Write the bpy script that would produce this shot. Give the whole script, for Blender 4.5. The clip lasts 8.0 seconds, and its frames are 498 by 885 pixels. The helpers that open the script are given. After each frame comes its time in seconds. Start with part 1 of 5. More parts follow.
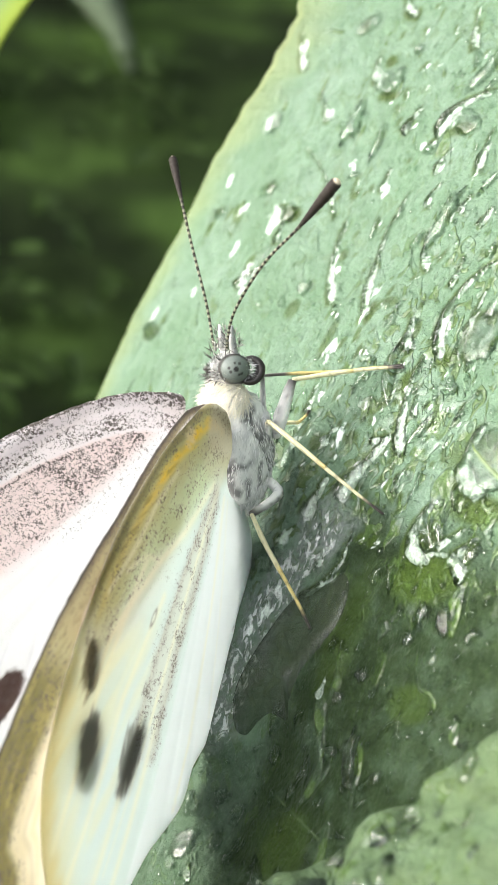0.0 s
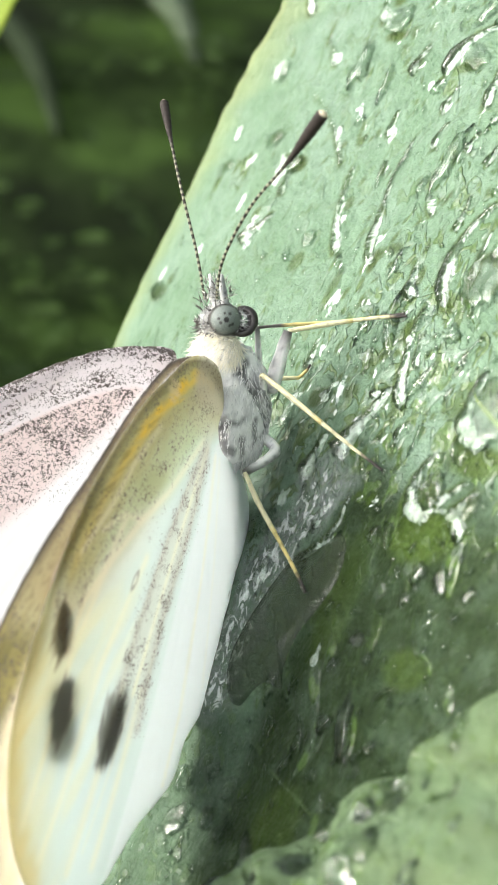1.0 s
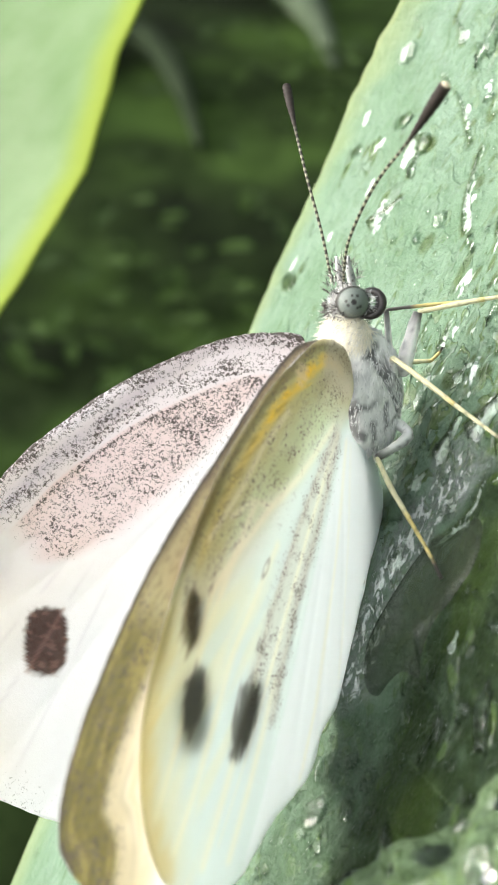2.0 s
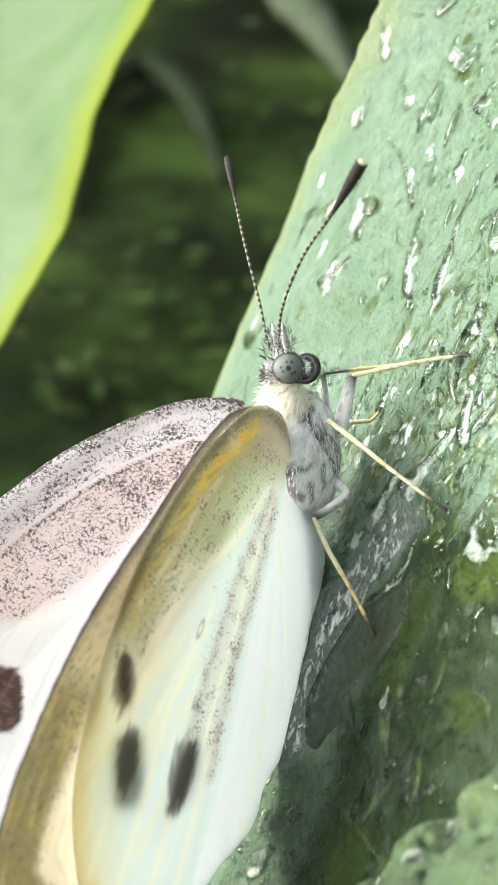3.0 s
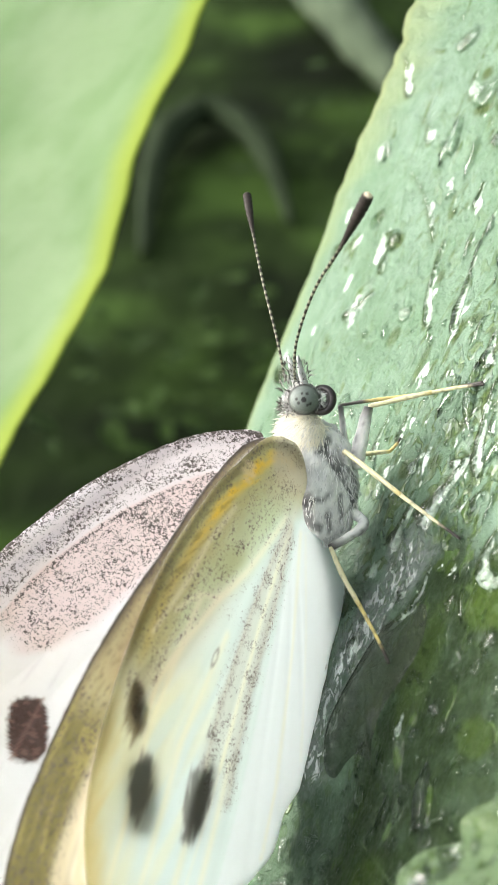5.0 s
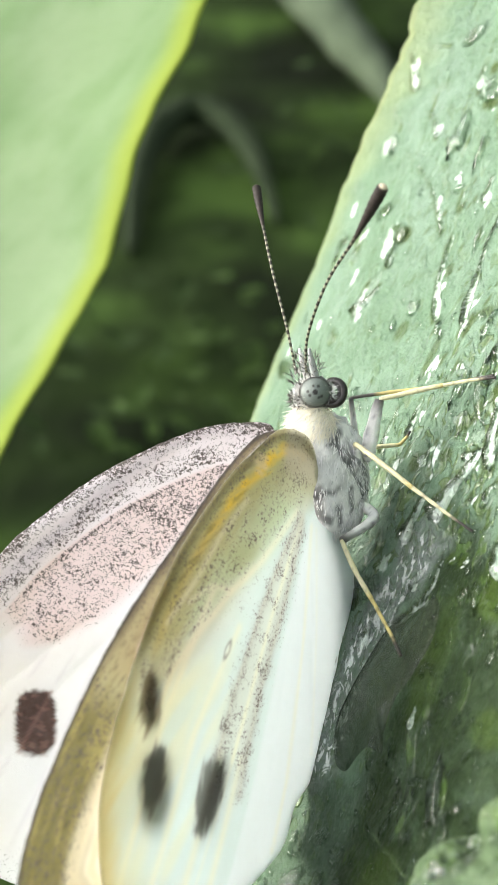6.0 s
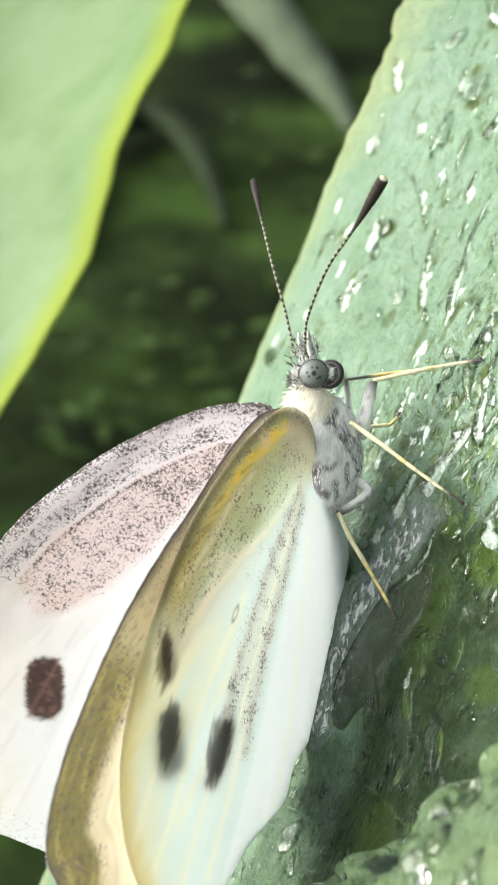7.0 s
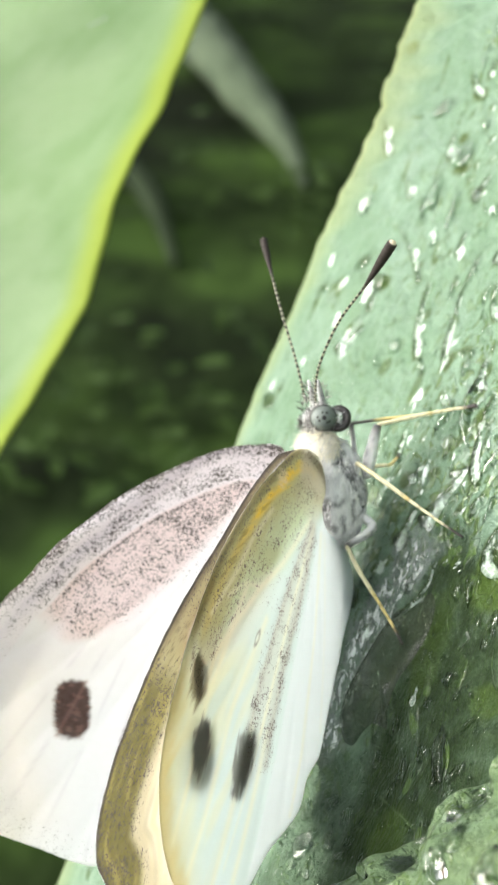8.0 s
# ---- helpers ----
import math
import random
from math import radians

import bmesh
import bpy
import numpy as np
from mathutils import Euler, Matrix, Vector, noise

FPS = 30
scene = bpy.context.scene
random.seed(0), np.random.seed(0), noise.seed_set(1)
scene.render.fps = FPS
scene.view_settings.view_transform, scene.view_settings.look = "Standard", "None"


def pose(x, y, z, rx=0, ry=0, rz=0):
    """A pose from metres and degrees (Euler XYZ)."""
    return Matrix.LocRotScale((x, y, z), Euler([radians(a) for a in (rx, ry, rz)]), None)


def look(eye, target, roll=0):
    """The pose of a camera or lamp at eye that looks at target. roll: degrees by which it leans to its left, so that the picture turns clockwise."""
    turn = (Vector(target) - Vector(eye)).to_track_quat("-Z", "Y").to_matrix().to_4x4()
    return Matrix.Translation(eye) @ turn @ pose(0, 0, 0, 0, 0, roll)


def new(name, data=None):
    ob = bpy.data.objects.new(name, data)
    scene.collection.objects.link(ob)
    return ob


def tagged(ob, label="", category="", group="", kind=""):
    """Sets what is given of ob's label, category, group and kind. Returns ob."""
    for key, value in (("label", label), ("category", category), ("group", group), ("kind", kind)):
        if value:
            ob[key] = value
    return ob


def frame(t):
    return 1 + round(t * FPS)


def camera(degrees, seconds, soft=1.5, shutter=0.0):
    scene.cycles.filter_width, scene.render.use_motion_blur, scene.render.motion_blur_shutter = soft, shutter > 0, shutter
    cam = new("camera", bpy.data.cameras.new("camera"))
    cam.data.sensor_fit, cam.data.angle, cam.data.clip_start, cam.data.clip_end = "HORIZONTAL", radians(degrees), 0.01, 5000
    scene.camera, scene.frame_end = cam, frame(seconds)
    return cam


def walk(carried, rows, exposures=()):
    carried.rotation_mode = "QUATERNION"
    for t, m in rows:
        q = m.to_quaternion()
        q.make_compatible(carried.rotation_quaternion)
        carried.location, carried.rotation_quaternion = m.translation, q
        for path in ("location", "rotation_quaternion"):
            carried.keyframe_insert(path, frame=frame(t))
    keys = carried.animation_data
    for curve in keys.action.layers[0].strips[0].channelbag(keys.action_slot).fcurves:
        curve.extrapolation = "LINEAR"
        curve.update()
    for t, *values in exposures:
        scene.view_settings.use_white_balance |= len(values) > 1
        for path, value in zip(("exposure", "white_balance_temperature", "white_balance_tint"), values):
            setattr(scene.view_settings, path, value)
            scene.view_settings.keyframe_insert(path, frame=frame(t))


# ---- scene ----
# A small white butterfly rests with half-open wings on a wet, waxy cabbage leaf.
cam = camera(18, 8.0, soft=1.5)
cam.data.dof.use_dof = True
cam.data.dof.focus_distance = 0.0715
cam.data.dof.aperture_fstop = 138
walk(cam, [
    (0.0, pose(-0.01346, -0.05994, 0.29524, 53.763, -7.729, -5.134)),
    (0.5, pose(-0.01247, -0.05874, 0.29327, 53.538, -6.523, -3.789)),
    (1.0, pose(-0.00914, -0.05811, 0.29210, 53.263, -5.491, -3.258)),
    (1.5, pose(-0.00822, -0.05713, 0.29093, 53.178, -3.045, -1.135)),
    (1.7, pose(-0.00846, -0.05739, 0.29060, 53.290, -2.196, -0.215)),
    (2.8, pose(-0.00491, -0.05843, 0.29203, 53.564, 0.396, 0.676)),
    (3.0, pose(-0.00386, -0.05880, 0.29330, 54.439, 0.639, 0.806)),
    (3.5, pose(-0.00311, -0.05912, 0.29209, 54.554, 1.637, 1.495)),
    (4.0, pose(-0.00110, -0.06031, 0.29348, 55.183, 1.765, 1.290)),
    (4.5, pose(0.00037, -0.06033, 0.29442, 55.954, 1.714, 1.423)),
    (5.0, pose(-0.00118, -0.05967, 0.29338, 55.980, 2.742, 2.742)),
    (5.2, pose(-0.00130, -0.05924, 0.29420, 56.239, 2.572, 2.680)),
    (6.3, pose(-0.00293, -0.06064, 0.29279, 55.899, 1.852, 1.900)),
    (6.5, pose(-0.00325, -0.06169, 0.29421, 55.970, 1.361, 1.216)),
    (7.0, pose(-0.00511, -0.06392, 0.29420, 56.205, 0.888, 0.642)),
    (7.5, pose(-0.00664, -0.06767, 0.29671, 56.803, 0.219, -0.308)),
    (8.0, pose(-0.00884, -0.06926, 0.29803, 57.472, -0.386, -1.122)),
])

# ---- light ----
SUN_WAY = Vector((0.937, -0.051, -0.344))
world = bpy.data.worlds.new("sky")
scene.world = world
world.use_nodes = True
wn = world.node_tree.nodes
sky = wn.new("ShaderNodeTexSky")
sky.sky_type = "NISHITA"
sky.sun_disc = False
sky.sun_elevation = radians(20.1)
sky.sun_rotation = radians(273.1)
sky.dust_density = 4.0
wn["Background"].inputs["Strength"].default_value = 0.15
haze = wn.new("ShaderNodeHueSaturation")
haze.inputs["Saturation"].default_value = 0.28
world.node_tree.links.new(sky.outputs["Color"], haze.inputs["Color"])
world.node_tree.links.new(haze.outputs["Color"], wn["Background"].inputs["Color"])

sun_data = bpy.data.lights.new("sun", "SUN")
sun_data.energy = 1.8
sun_data.angle = radians(75)
sun_data.color = (1.0, 0.99, 0.97)
sun = new("sun", sun_data)
sun.matrix_world = look((-0.6, 0.2, 0.5), Vector((-0.6, 0.2, 0.5)) + SUN_WAY)
scene.view_settings.exposure = 1.55

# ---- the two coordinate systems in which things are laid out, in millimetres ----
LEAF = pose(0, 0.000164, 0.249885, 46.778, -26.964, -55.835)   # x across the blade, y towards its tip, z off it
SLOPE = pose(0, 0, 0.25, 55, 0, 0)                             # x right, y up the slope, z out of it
MM = 0.001


# ---- building helpers ----
def step01(lo, hi, x):
    t = np.clip((np.asarray(x, float) - lo) / (hi - lo), 0, 1)
    return t * t * (3 - 2 * t)


def mesh_of(name, verts, faces, material, smooth=True, attrs=None):
    """A mesh from arrays; attrs: name -> rows of four numbers a vertex."""
    me = bpy.data.meshes.new(name)
    me.from_pydata([tuple(v) for v in verts], [], faces)
    if smooth:
        me.polygons.foreach_set("use_smooth", [True] * len(me.polygons))
    for key, rows in (attrs or {}).items():
        layer = me.attributes.new(key, "FLOAT_COLOR", "POINT")
        layer.data.foreach_set("color", np.asarray(rows, np.float32).ravel())
    for m in material if isinstance(material, (list, tuple)) else [material]:
        me.materials.append(m)
    me.update()
    return me


def child(name, me, parent, label=""):
    ob = new(name, me)
    ob.parent = parent
    if label:
        tagged(ob, label)
    return ob


def thing(name, me, m, label, category, group="", kind=""):
    ob = new(name, me)
    ob.matrix_world = m
    return tagged(ob, label, category, group, kind)


def spline(points, n, closed=False):
    """A smooth curve (Catmull-Rom) through points, at n even parameters."""
    p = np.asarray(points, float)
    k = len(p)
    out = []
    spans = k if closed else k - 1
    for i in range(n):
        t = i * spans / (n if closed else n - 1)
        j = min(int(t), spans - 1)
        u = t - j
        if closed:
            a, b, c, d = (p[(j + q) % k] for q in (-1, 0, 1, 2))
        else:
            a, b, c, d = (p[min(max(j + q, 0), k - 1)] for q in (-1, 0, 1, 2))
        out.append(0.5 * (2 * b + (c - a) * u + (2 * a - 5 * b + 4 * c - d) * u * u + (3 * b - a - 3 * c + d) * u ** 3))
    return np.array(out)


def tube(points, radii, sides=10, wobble=0.0):
    """A tapered tube along points (mm): vertices (m) and faces, ends closed."""
    p = np.asarray(points, float)
    n = len(p)
    r = np.interp(np.linspace(0, 1, n), np.linspace(0, 1, len(radii)), radii)
    verts, faces = [], []
    side = None
    for i in range(n):
        way = Vector(p[min(i + 1, n - 1)] - p[max(i - 1, 0)]).normalized()
        side = (side or Vector((0.3, 0.5, 0.81))) - way * (side or Vector((0.3, 0.5, 0.81))).dot(way)
        side.normalize()
        up = way.cross(side)
        for q in range(sides):
            a = 2 * math.pi * q / sides
            k = r[i] * (1 + wobble * noise.noise(Vector(p[i]) * 3 + Vector((q, 0, 0))))
            verts.append((Vector(p[i]) + (side * math.cos(a) + up * math.sin(a)) * k) * MM)
    for i in range(n - 1):
        for q in range(sides):
            a, b = i * sides + q, i * sides + (q + 1) % sides
            faces.append((a, b, b + sides, a + sides))
    faces.append(tuple(range(sides))[::-1])
    faces.append(tuple((n - 1) * sides + q for q in range(sides)))
    return verts, faces


def blob(centre, axes, turn=None, rings=20, sides=28, rough=0.0, grain=1.0):
    """A rounded body (mm) with an uneven skin: vertices (m) and faces."""
    turn = turn or Matrix.Identity(3)
    c = Vector(centre)
    verts, faces = [], []
    for i in range(rings + 1):
        th = math.pi * i / rings
        for q in range(sides):
            ph = 2 * math.pi * q / sides
            v = Vector((math.sin(th) * math.cos(ph), math.sin(th) * math.sin(ph), math.cos(th)))
            k = 1 + rough * noise.fractal(v * 3 * grain + c, 1.0, 2.0, 3)
            verts.append((c + turn @ Vector((v.x * axes[0], v.y * axes[1], v.z * axes[2])) * k) * MM)
    for i in range(rings):
        for q in range(sides):
            a, b = i * sides + q, i * sides + (q + 1) % sides
            faces.append((a, a + sides, b + sides, b))
    return verts, faces


def joined(pieces):
    verts, faces = [], []
    for v, f in pieces:
        k = len(verts)
        verts += list(v)
        faces += [tuple(i + k for i in q) for q in f]
    return verts, faces


# ---- materials ----
class Mat:
    """A small builder of node materials."""

    def __init__(self, name):
        self.m = bpy.data.materials.new(name)
        self.m.use_nodes = True
        self.t = self.m.node_tree
        self.t.nodes.clear()
        self.out = self.add("ShaderNodeOutputMaterial")

    def add(self, kind, **values):
        node = self.t.nodes.new(kind)
        for key, v in values.items():
            if key in node.inputs:
                node.inputs[key].default_value = v
        return node

    def link(self, a, b):
        self.t.links.new(a, b)

    def coords(self, scale=(1, 1, 1)):
        tc = self.add("ShaderNodeTexCoord")
        mp = self.add("ShaderNodeMapping")
        mp.inputs["Scale"].default_value = scale
        self.link(tc.outputs["Object"], mp.inputs["Vector"])
        return mp.outputs["Vector"]

    def streaks(self, turn, squeeze):
        """Coordinates drawn out along the way that water runs down the blade."""
        tc = self.add("ShaderNodeTexCoord")
        first, second = self.add("ShaderNodeMapping"), self.add("ShaderNodeMapping")
        first.inputs["Rotation"].default_value = (0, 0, radians(turn))
        second.inputs["Scale"].default_value = (1, squeeze, 1)
        self.link(tc.outputs["Object"], first.inputs["Vector"])
        self.link(first.outputs["Vector"], second.inputs["Vector"])
        return second.outputs["Vector"]

    def noise(self, scale, detail=4.0, rough=0.55, vec=None, swirl=0.0):
        n = self.add("ShaderNodeTexNoise", Scale=scale, Detail=detail, Roughness=rough, Distortion=swirl)
        self.link(vec or self.coords(), n.inputs["Vector"])
        return n.outputs["Fac"]

    def ramp(self, fac, stops):
        r = self.add("ShaderNodeValToRGB")
        e = r.color_ramp.elements
        while len(e) < len(stops):
            e.new(0.5)
        for el, (pos, col) in zip(e, stops):
            el.position = pos
            el.color = (*col, 1) if len(col) == 3 else col
        self.link(fac, r.inputs["Fac"])
        return r.outputs["Color"]

    def mix(self, fac, a, b, blend="MIX"):
        n = self.add("ShaderNodeMix")
        n.data_type = "RGBA"
        n.blend_type = blend
        for s, v in ((n.inputs[0], fac), (n.inputs[6], a), (n.inputs[7], b)):
            if isinstance(v, bpy.types.NodeSocket):
                self.link(v, s)
            else:
                s.default_value = (*v, 1) if isinstance(v, tuple) else v
        return n.outputs[2]

    def math(self, op, a, b=0.5, clamp=False):
        n = self.add("ShaderNodeMath")
        n.operation = op
        n.use_clamp = clamp
        for s, v in ((n.inputs[0], a), (n.inputs[1], b)):
            if isinstance(v, bpy.types.NodeSocket):
                self.link(v, s)
            else:
                s.default_value = v
        return n.outputs[0]

    def bump(self, height, strength, distance):
        b = self.add("ShaderNodeBump", Strength=strength, Distance=distance)
        self.link(height, b.inputs["Height"])
        return b.outputs["Normal"]

    def skin(self, colour, rough=0.5, normal=None, **values):
        p = self.add("ShaderNodeBsdfPrincipled")
        for s, v in (("Base Color", colour), ("Roughness", rough)):
            if isinstance(v, bpy.types.NodeSocket):
                self.link(v, p.inputs[s])
            else:
                p.inputs[s].default_value = (*v, 1) if isinstance(v, tuple) else v
        for key, v in values.items():
            p.inputs[key.replace("_", " ")].default_value = v
        if normal:
            self.link(normal, p.inputs["Normal"])
        return p.outputs["BSDF"]

    def thin(self, surface, colour, share):
        """Lets a share of the light through a thin sheet."""
        tr = self.add("ShaderNodeBsdfTranslucent")
        if isinstance(colour, bpy.types.NodeSocket):
            self.link(colour, tr.inputs["Color"])
        else:
            tr.inputs["Color"].default_value = (*colour, 1)
        mx = self.add("ShaderNodeMixShader", Fac=share)
        self.link(surface, mx.inputs[1])
        self.link(tr.outputs["BSDF"], mx.inputs[2])
        return mx.outputs["Shader"]

    def done(self, surface):
        self.link(surface, self.out.inputs["Surface"])
        return self.m


def attribute(m, name):
    a = m.add("ShaderNodeAttribute")
    a.attribute_name = name
    sep = m.add("ShaderNodeSeparateColor")
    m.link(a.outputs["Color"], sep.inputs["Color"])
    return a, sep


def waxy_leaf():
    m = Mat("waxy_leaf")
    a, sep = attribute(m, "mask")
    strand = attribute(m, "film")[1]
    big, mid, fine, grit = m.noise(160, 5), m.noise(950, 4), m.noise(4200, 4, 0.6), m.noise(11000, 2, 0.6)
    base = m.mix(m.ramp(big, [(0.35, (0, 0, 0)), (0.65, (1, 1, 1))]), (0.104, 0.174, 0.104), (0.145, 0.216, 0.155))
    base = m.mix(m.math("MULTIPLY", m.ramp(mid, [(0.48, (0, 0, 0)), (0.62, (1, 1, 1))]), 0.45), base, (0.072, 0.136, 0.072))
    base = m.mix(m.math("MULTIPLY", m.ramp(fine, [(0.55, (0, 0, 0)), (0.66, (1, 1, 1))]), 0.45), base, (0.150, 0.225, 0.168))
    base = m.mix(m.math("MULTIPLY", m.ramp(grit, [(0.58, (0, 0, 0)), (0.66, (1, 1, 1))]), 0.26), base, (0.05, 0.085, 0.04))
    # the folded part is younger and yellower
    base = m.mix(m.math("MULTIPLY", sep.outputs["Red"], m.ramp(big, [(0.3, (0.35, 0.35, 0.35)), (0.6, (0.85, 0.85, 0.85))])), base, m.mix(mid, (0.110, 0.180, 0.068), (0.190, 0.265, 0.135)))
    # dark green where bloom is washed off and along painted run and drop edges
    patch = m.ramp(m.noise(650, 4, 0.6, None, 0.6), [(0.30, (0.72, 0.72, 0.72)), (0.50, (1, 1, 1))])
    # a deeper, uneven grey-green low on the blade
    deep_green = m.math("MULTIPLY", strand.outputs["Blue"], m.ramp(m.noise(520, 5, 0.6, None, 0.5), [(0.34, (0.82, 0.82, 0.82)), (0.52, (1, 1, 1))]))
    base = m.mix(deep_green, base, m.mix(mid, (0.010, 0.020, 0.007), (0.029, 0.050, 0.018)))
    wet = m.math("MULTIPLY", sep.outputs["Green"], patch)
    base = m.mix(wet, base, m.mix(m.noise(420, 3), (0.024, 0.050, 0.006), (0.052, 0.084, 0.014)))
    # thin water: runs drawn out down the blade, and a skin of small lenses
    run = m.noise(620, 1.2, 0.4, m.streaks(-14, 0.42), 0.9)
    runs = m.ramp(run, [(0.64, (0, 0, 0)), (0.67, (1, 1, 1))])
    lens = m.noise(1500, 1.0, 0.4, m.streaks(-14, 0.7), 1.2)
    lenses = m.math("MULTIPLY", m.ramp(lens, [(0.54, (0, 0, 0)), (0.58, (1, 1, 1))]), a.outputs["Alpha"])
    film = m.math("MAXIMUM", m.math("MULTIPLY", runs, 0.9), lenses)
    film = m.math("MAXIMUM", m.math("SUBTRACT", film, m.math("MULTIPLY", sep.outputs["Blue"], 2.6)), 0.0)
    tail = m.math("MULTIPLY", m.math("MULTIPLY", film, m.ramp(m.noise(800, 2), [(0.48, (0, 0, 0)), (0.54, (1, 1, 1))])), 0.9)
    base = m.mix(tail, base, (0.052, 0.098, 0.008))
    base = m.mix(m.math("MULTIPLY", film, 0.2), base, (0.065, 0.125, 0.055))
    # the strand's grey sheen is put into the colour
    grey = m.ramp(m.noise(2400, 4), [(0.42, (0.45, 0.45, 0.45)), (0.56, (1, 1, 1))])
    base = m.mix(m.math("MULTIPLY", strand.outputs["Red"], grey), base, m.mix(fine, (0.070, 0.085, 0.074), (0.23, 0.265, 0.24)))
    base = m.mix(sep.outputs["Blue"], base, (0.20, 0.24, 0.10))
    rough = m.math("SUBTRACT", 0.56, m.math("MULTIPLY", m.math("MAXIMUM", wet, deep_green), 0.12))
    relief = m.math("ADD", m.math("MULTIPLY", mid, 1.6), m.math("ADD", m.math("MULTIPLY", fine, 0.6), m.math("MULTIPLY", grit, 0.15)))
    relief = m.math("ADD", relief, m.math("MULTIPLY", film, 0.6))
    nrm = m.bump(relief, 0.9, 0.00030)
    # reflections on the water, painted as broken, near-white metal
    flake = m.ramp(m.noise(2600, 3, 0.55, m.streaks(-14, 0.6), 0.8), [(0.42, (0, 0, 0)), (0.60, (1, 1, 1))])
    glint = m.math("MULTIPLY", m.math("MULTIPLY", m.math("SUBTRACT", m.math("ADD", strand.outputs["Green"], m.math("MULTIPLY", flake, 0.55)), 0.70), 2.4, True), 0.92)
    base = m.mix(glint, base, m.mix(strand.outputs["Red"], (0.74, 0.82, 0.76), (0.94, 0.96, 0.95)))
    rough = m.math("SUBTRACT", rough, m.math("MULTIPLY", glint, 0.22))
    s = m.skin(base, rough, nrm, Specular_IOR_Level=0.24)
    p = s.node
    m.link(m.math("SUBTRACT", 0.24, m.math("MULTIPLY", deep_green, 0.14)), p.inputs["Specular IOR Level"])
    m.link(m.math("MULTIPLY", glint, 0.65), p.inputs["Metallic"])
    m.link(film, p.inputs["Coat Weight"])
    p.inputs["Coat Roughness"].default_value = 0.11
    p.inputs["Coat IOR"].default_value = 1.45
    wave = m.math("ADD", m.math("ADD", run, m.math("MULTIPLY", lens, 0.8)), m.math("MULTIPLY", grit, 0.04))
    m.link(m.bump(m.math("ADD", wave, m.math("MULTIPLY", film, 0.30)), 1.0, 0.00034), p.inputs["Coat Normal"])
    return m.done(m.thin(s, (0.06, 0.14, 0.02), 0.10))


def far_leaf_mat(name, c1, c2, c3):
    m = Mat(name)
    a, sep = attribute(m, "mask")
    base = m.mix(m.ramp(m.noise(60, 4), [(0.35, (0, 0, 0)), (0.62, (1, 1, 1))]), c1, c2)
    base = m.mix(m.ramp(m.noise(150, 3, 0.5, m.streaks(70, 0.35)), [(0.45, (0, 0, 0)), (0.72, (0.8, 0.8, 0.8))]), base, c3)
    base = m.mix(sep.outputs["Blue"], base, (0.22, 0.28, 0.035))
    base = m.mix(sep.outputs["Red"], base, (0.10, 0.18, 0.08))
    s = m.skin(base, 0.75, m.bump(m.noise(350, 3), 0.4, 0.0006), Specular_IOR_Level=0.12)
    return m.done(m.thin(s, (0.22, 0.33, 0.06), 0.3))


def water_mat():
    m = Mat("water")
    nrm = m.bump(m.noise(1900, 2), 0.08, 0.00015)
    bend = m.add("ShaderNodeBsdfRefraction", Roughness=0.0, IOR=1.33)
    clear = m.add("ShaderNodeBsdfTransparent")
    shine = m.add("ShaderNodeBsdfGlossy", Roughness=0.08)
    bend.inputs["Color"].default_value = (0.96, 1.0, 0.96, 1)
    clear.inputs["Color"].default_value = (0.93, 0.98, 0.92, 1)
    fres = m.add("ShaderNodeFresnel", IOR=1.46)
    for node in (bend, shine, fres):
        m.link(nrm, node.inputs["Normal"])
    body = m.add("ShaderNodeMixShader", Fac=0.30)
    m.link(bend.outputs["BSDF"], body.inputs[1])
    m.link(clear.outputs["BSDF"], body.inputs[2])
    mx = m.add("ShaderNodeMixShader")
    m.link(fres.outputs["Fac"], mx.inputs["Fac"])
    m.link(body.outputs["Shader"], mx.inputs[1])
    m.link(shine.outputs["BSDF"], mx.inputs[2])
    return m.done(mx.outputs["Shader"])


def grey_water_mat():
    """Still water, tinted a half-opaque grey-green."""
    m = Mat("grey_water")
    grey_body = m.skin(m.mix(m.noise(220, 3), (0.040, 0.053, 0.031), (0.056, 0.074, 0.044)), 0.2, None, Specular_IOR_Level=0.25)
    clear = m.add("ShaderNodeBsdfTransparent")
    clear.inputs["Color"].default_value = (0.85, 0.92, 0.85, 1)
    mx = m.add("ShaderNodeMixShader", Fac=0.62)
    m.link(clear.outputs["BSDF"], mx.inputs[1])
    m.link(grey_body, mx.inputs[2])
    return m.done(mx.outputs["Shader"])


def wing_mat(name, share, gain, scale_colour):
    m = Mat(name)
    a = m.add("ShaderNodeAttribute")
    a.attribute_name = "tint"
    dust = a.outputs["Alpha"]
    fine, grain = m.noise(7200, 2, 0.5, None, 0.6), m.noise(17000, 2, 0.6)
    level = m.math("ADD", m.math("MULTIPLY", fine, 0.6), m.math("MULTIPLY", grain, 0.4))
    over = m.math("SUBTRACT", m.math("ADD", level, m.math("MULTIPLY", dust, 0.30)), 0.66)
    speck = m.math("MULTIPLY", over, gain, True)
    speck = m.math("MULTIPLY", speck, m.math("GREATER_THAN", dust, 0.02))
    col = m.mix(speck, a.outputs["Color"], scale_colour)
    col = m.mix(m.math("MULTIPLY", m.noise(2500, 3), 0.12), col, (0.66, 0.65, 0.58))
    nrm = m.bump(m.math("ADD", grain, fine), 0.35, 0.00006)
    s = m.skin(col, 0.62, nrm, Specular_IOR_Level=0.3, Sheen_Weight=0.15)
    return m.done(m.thin(s, col, share))


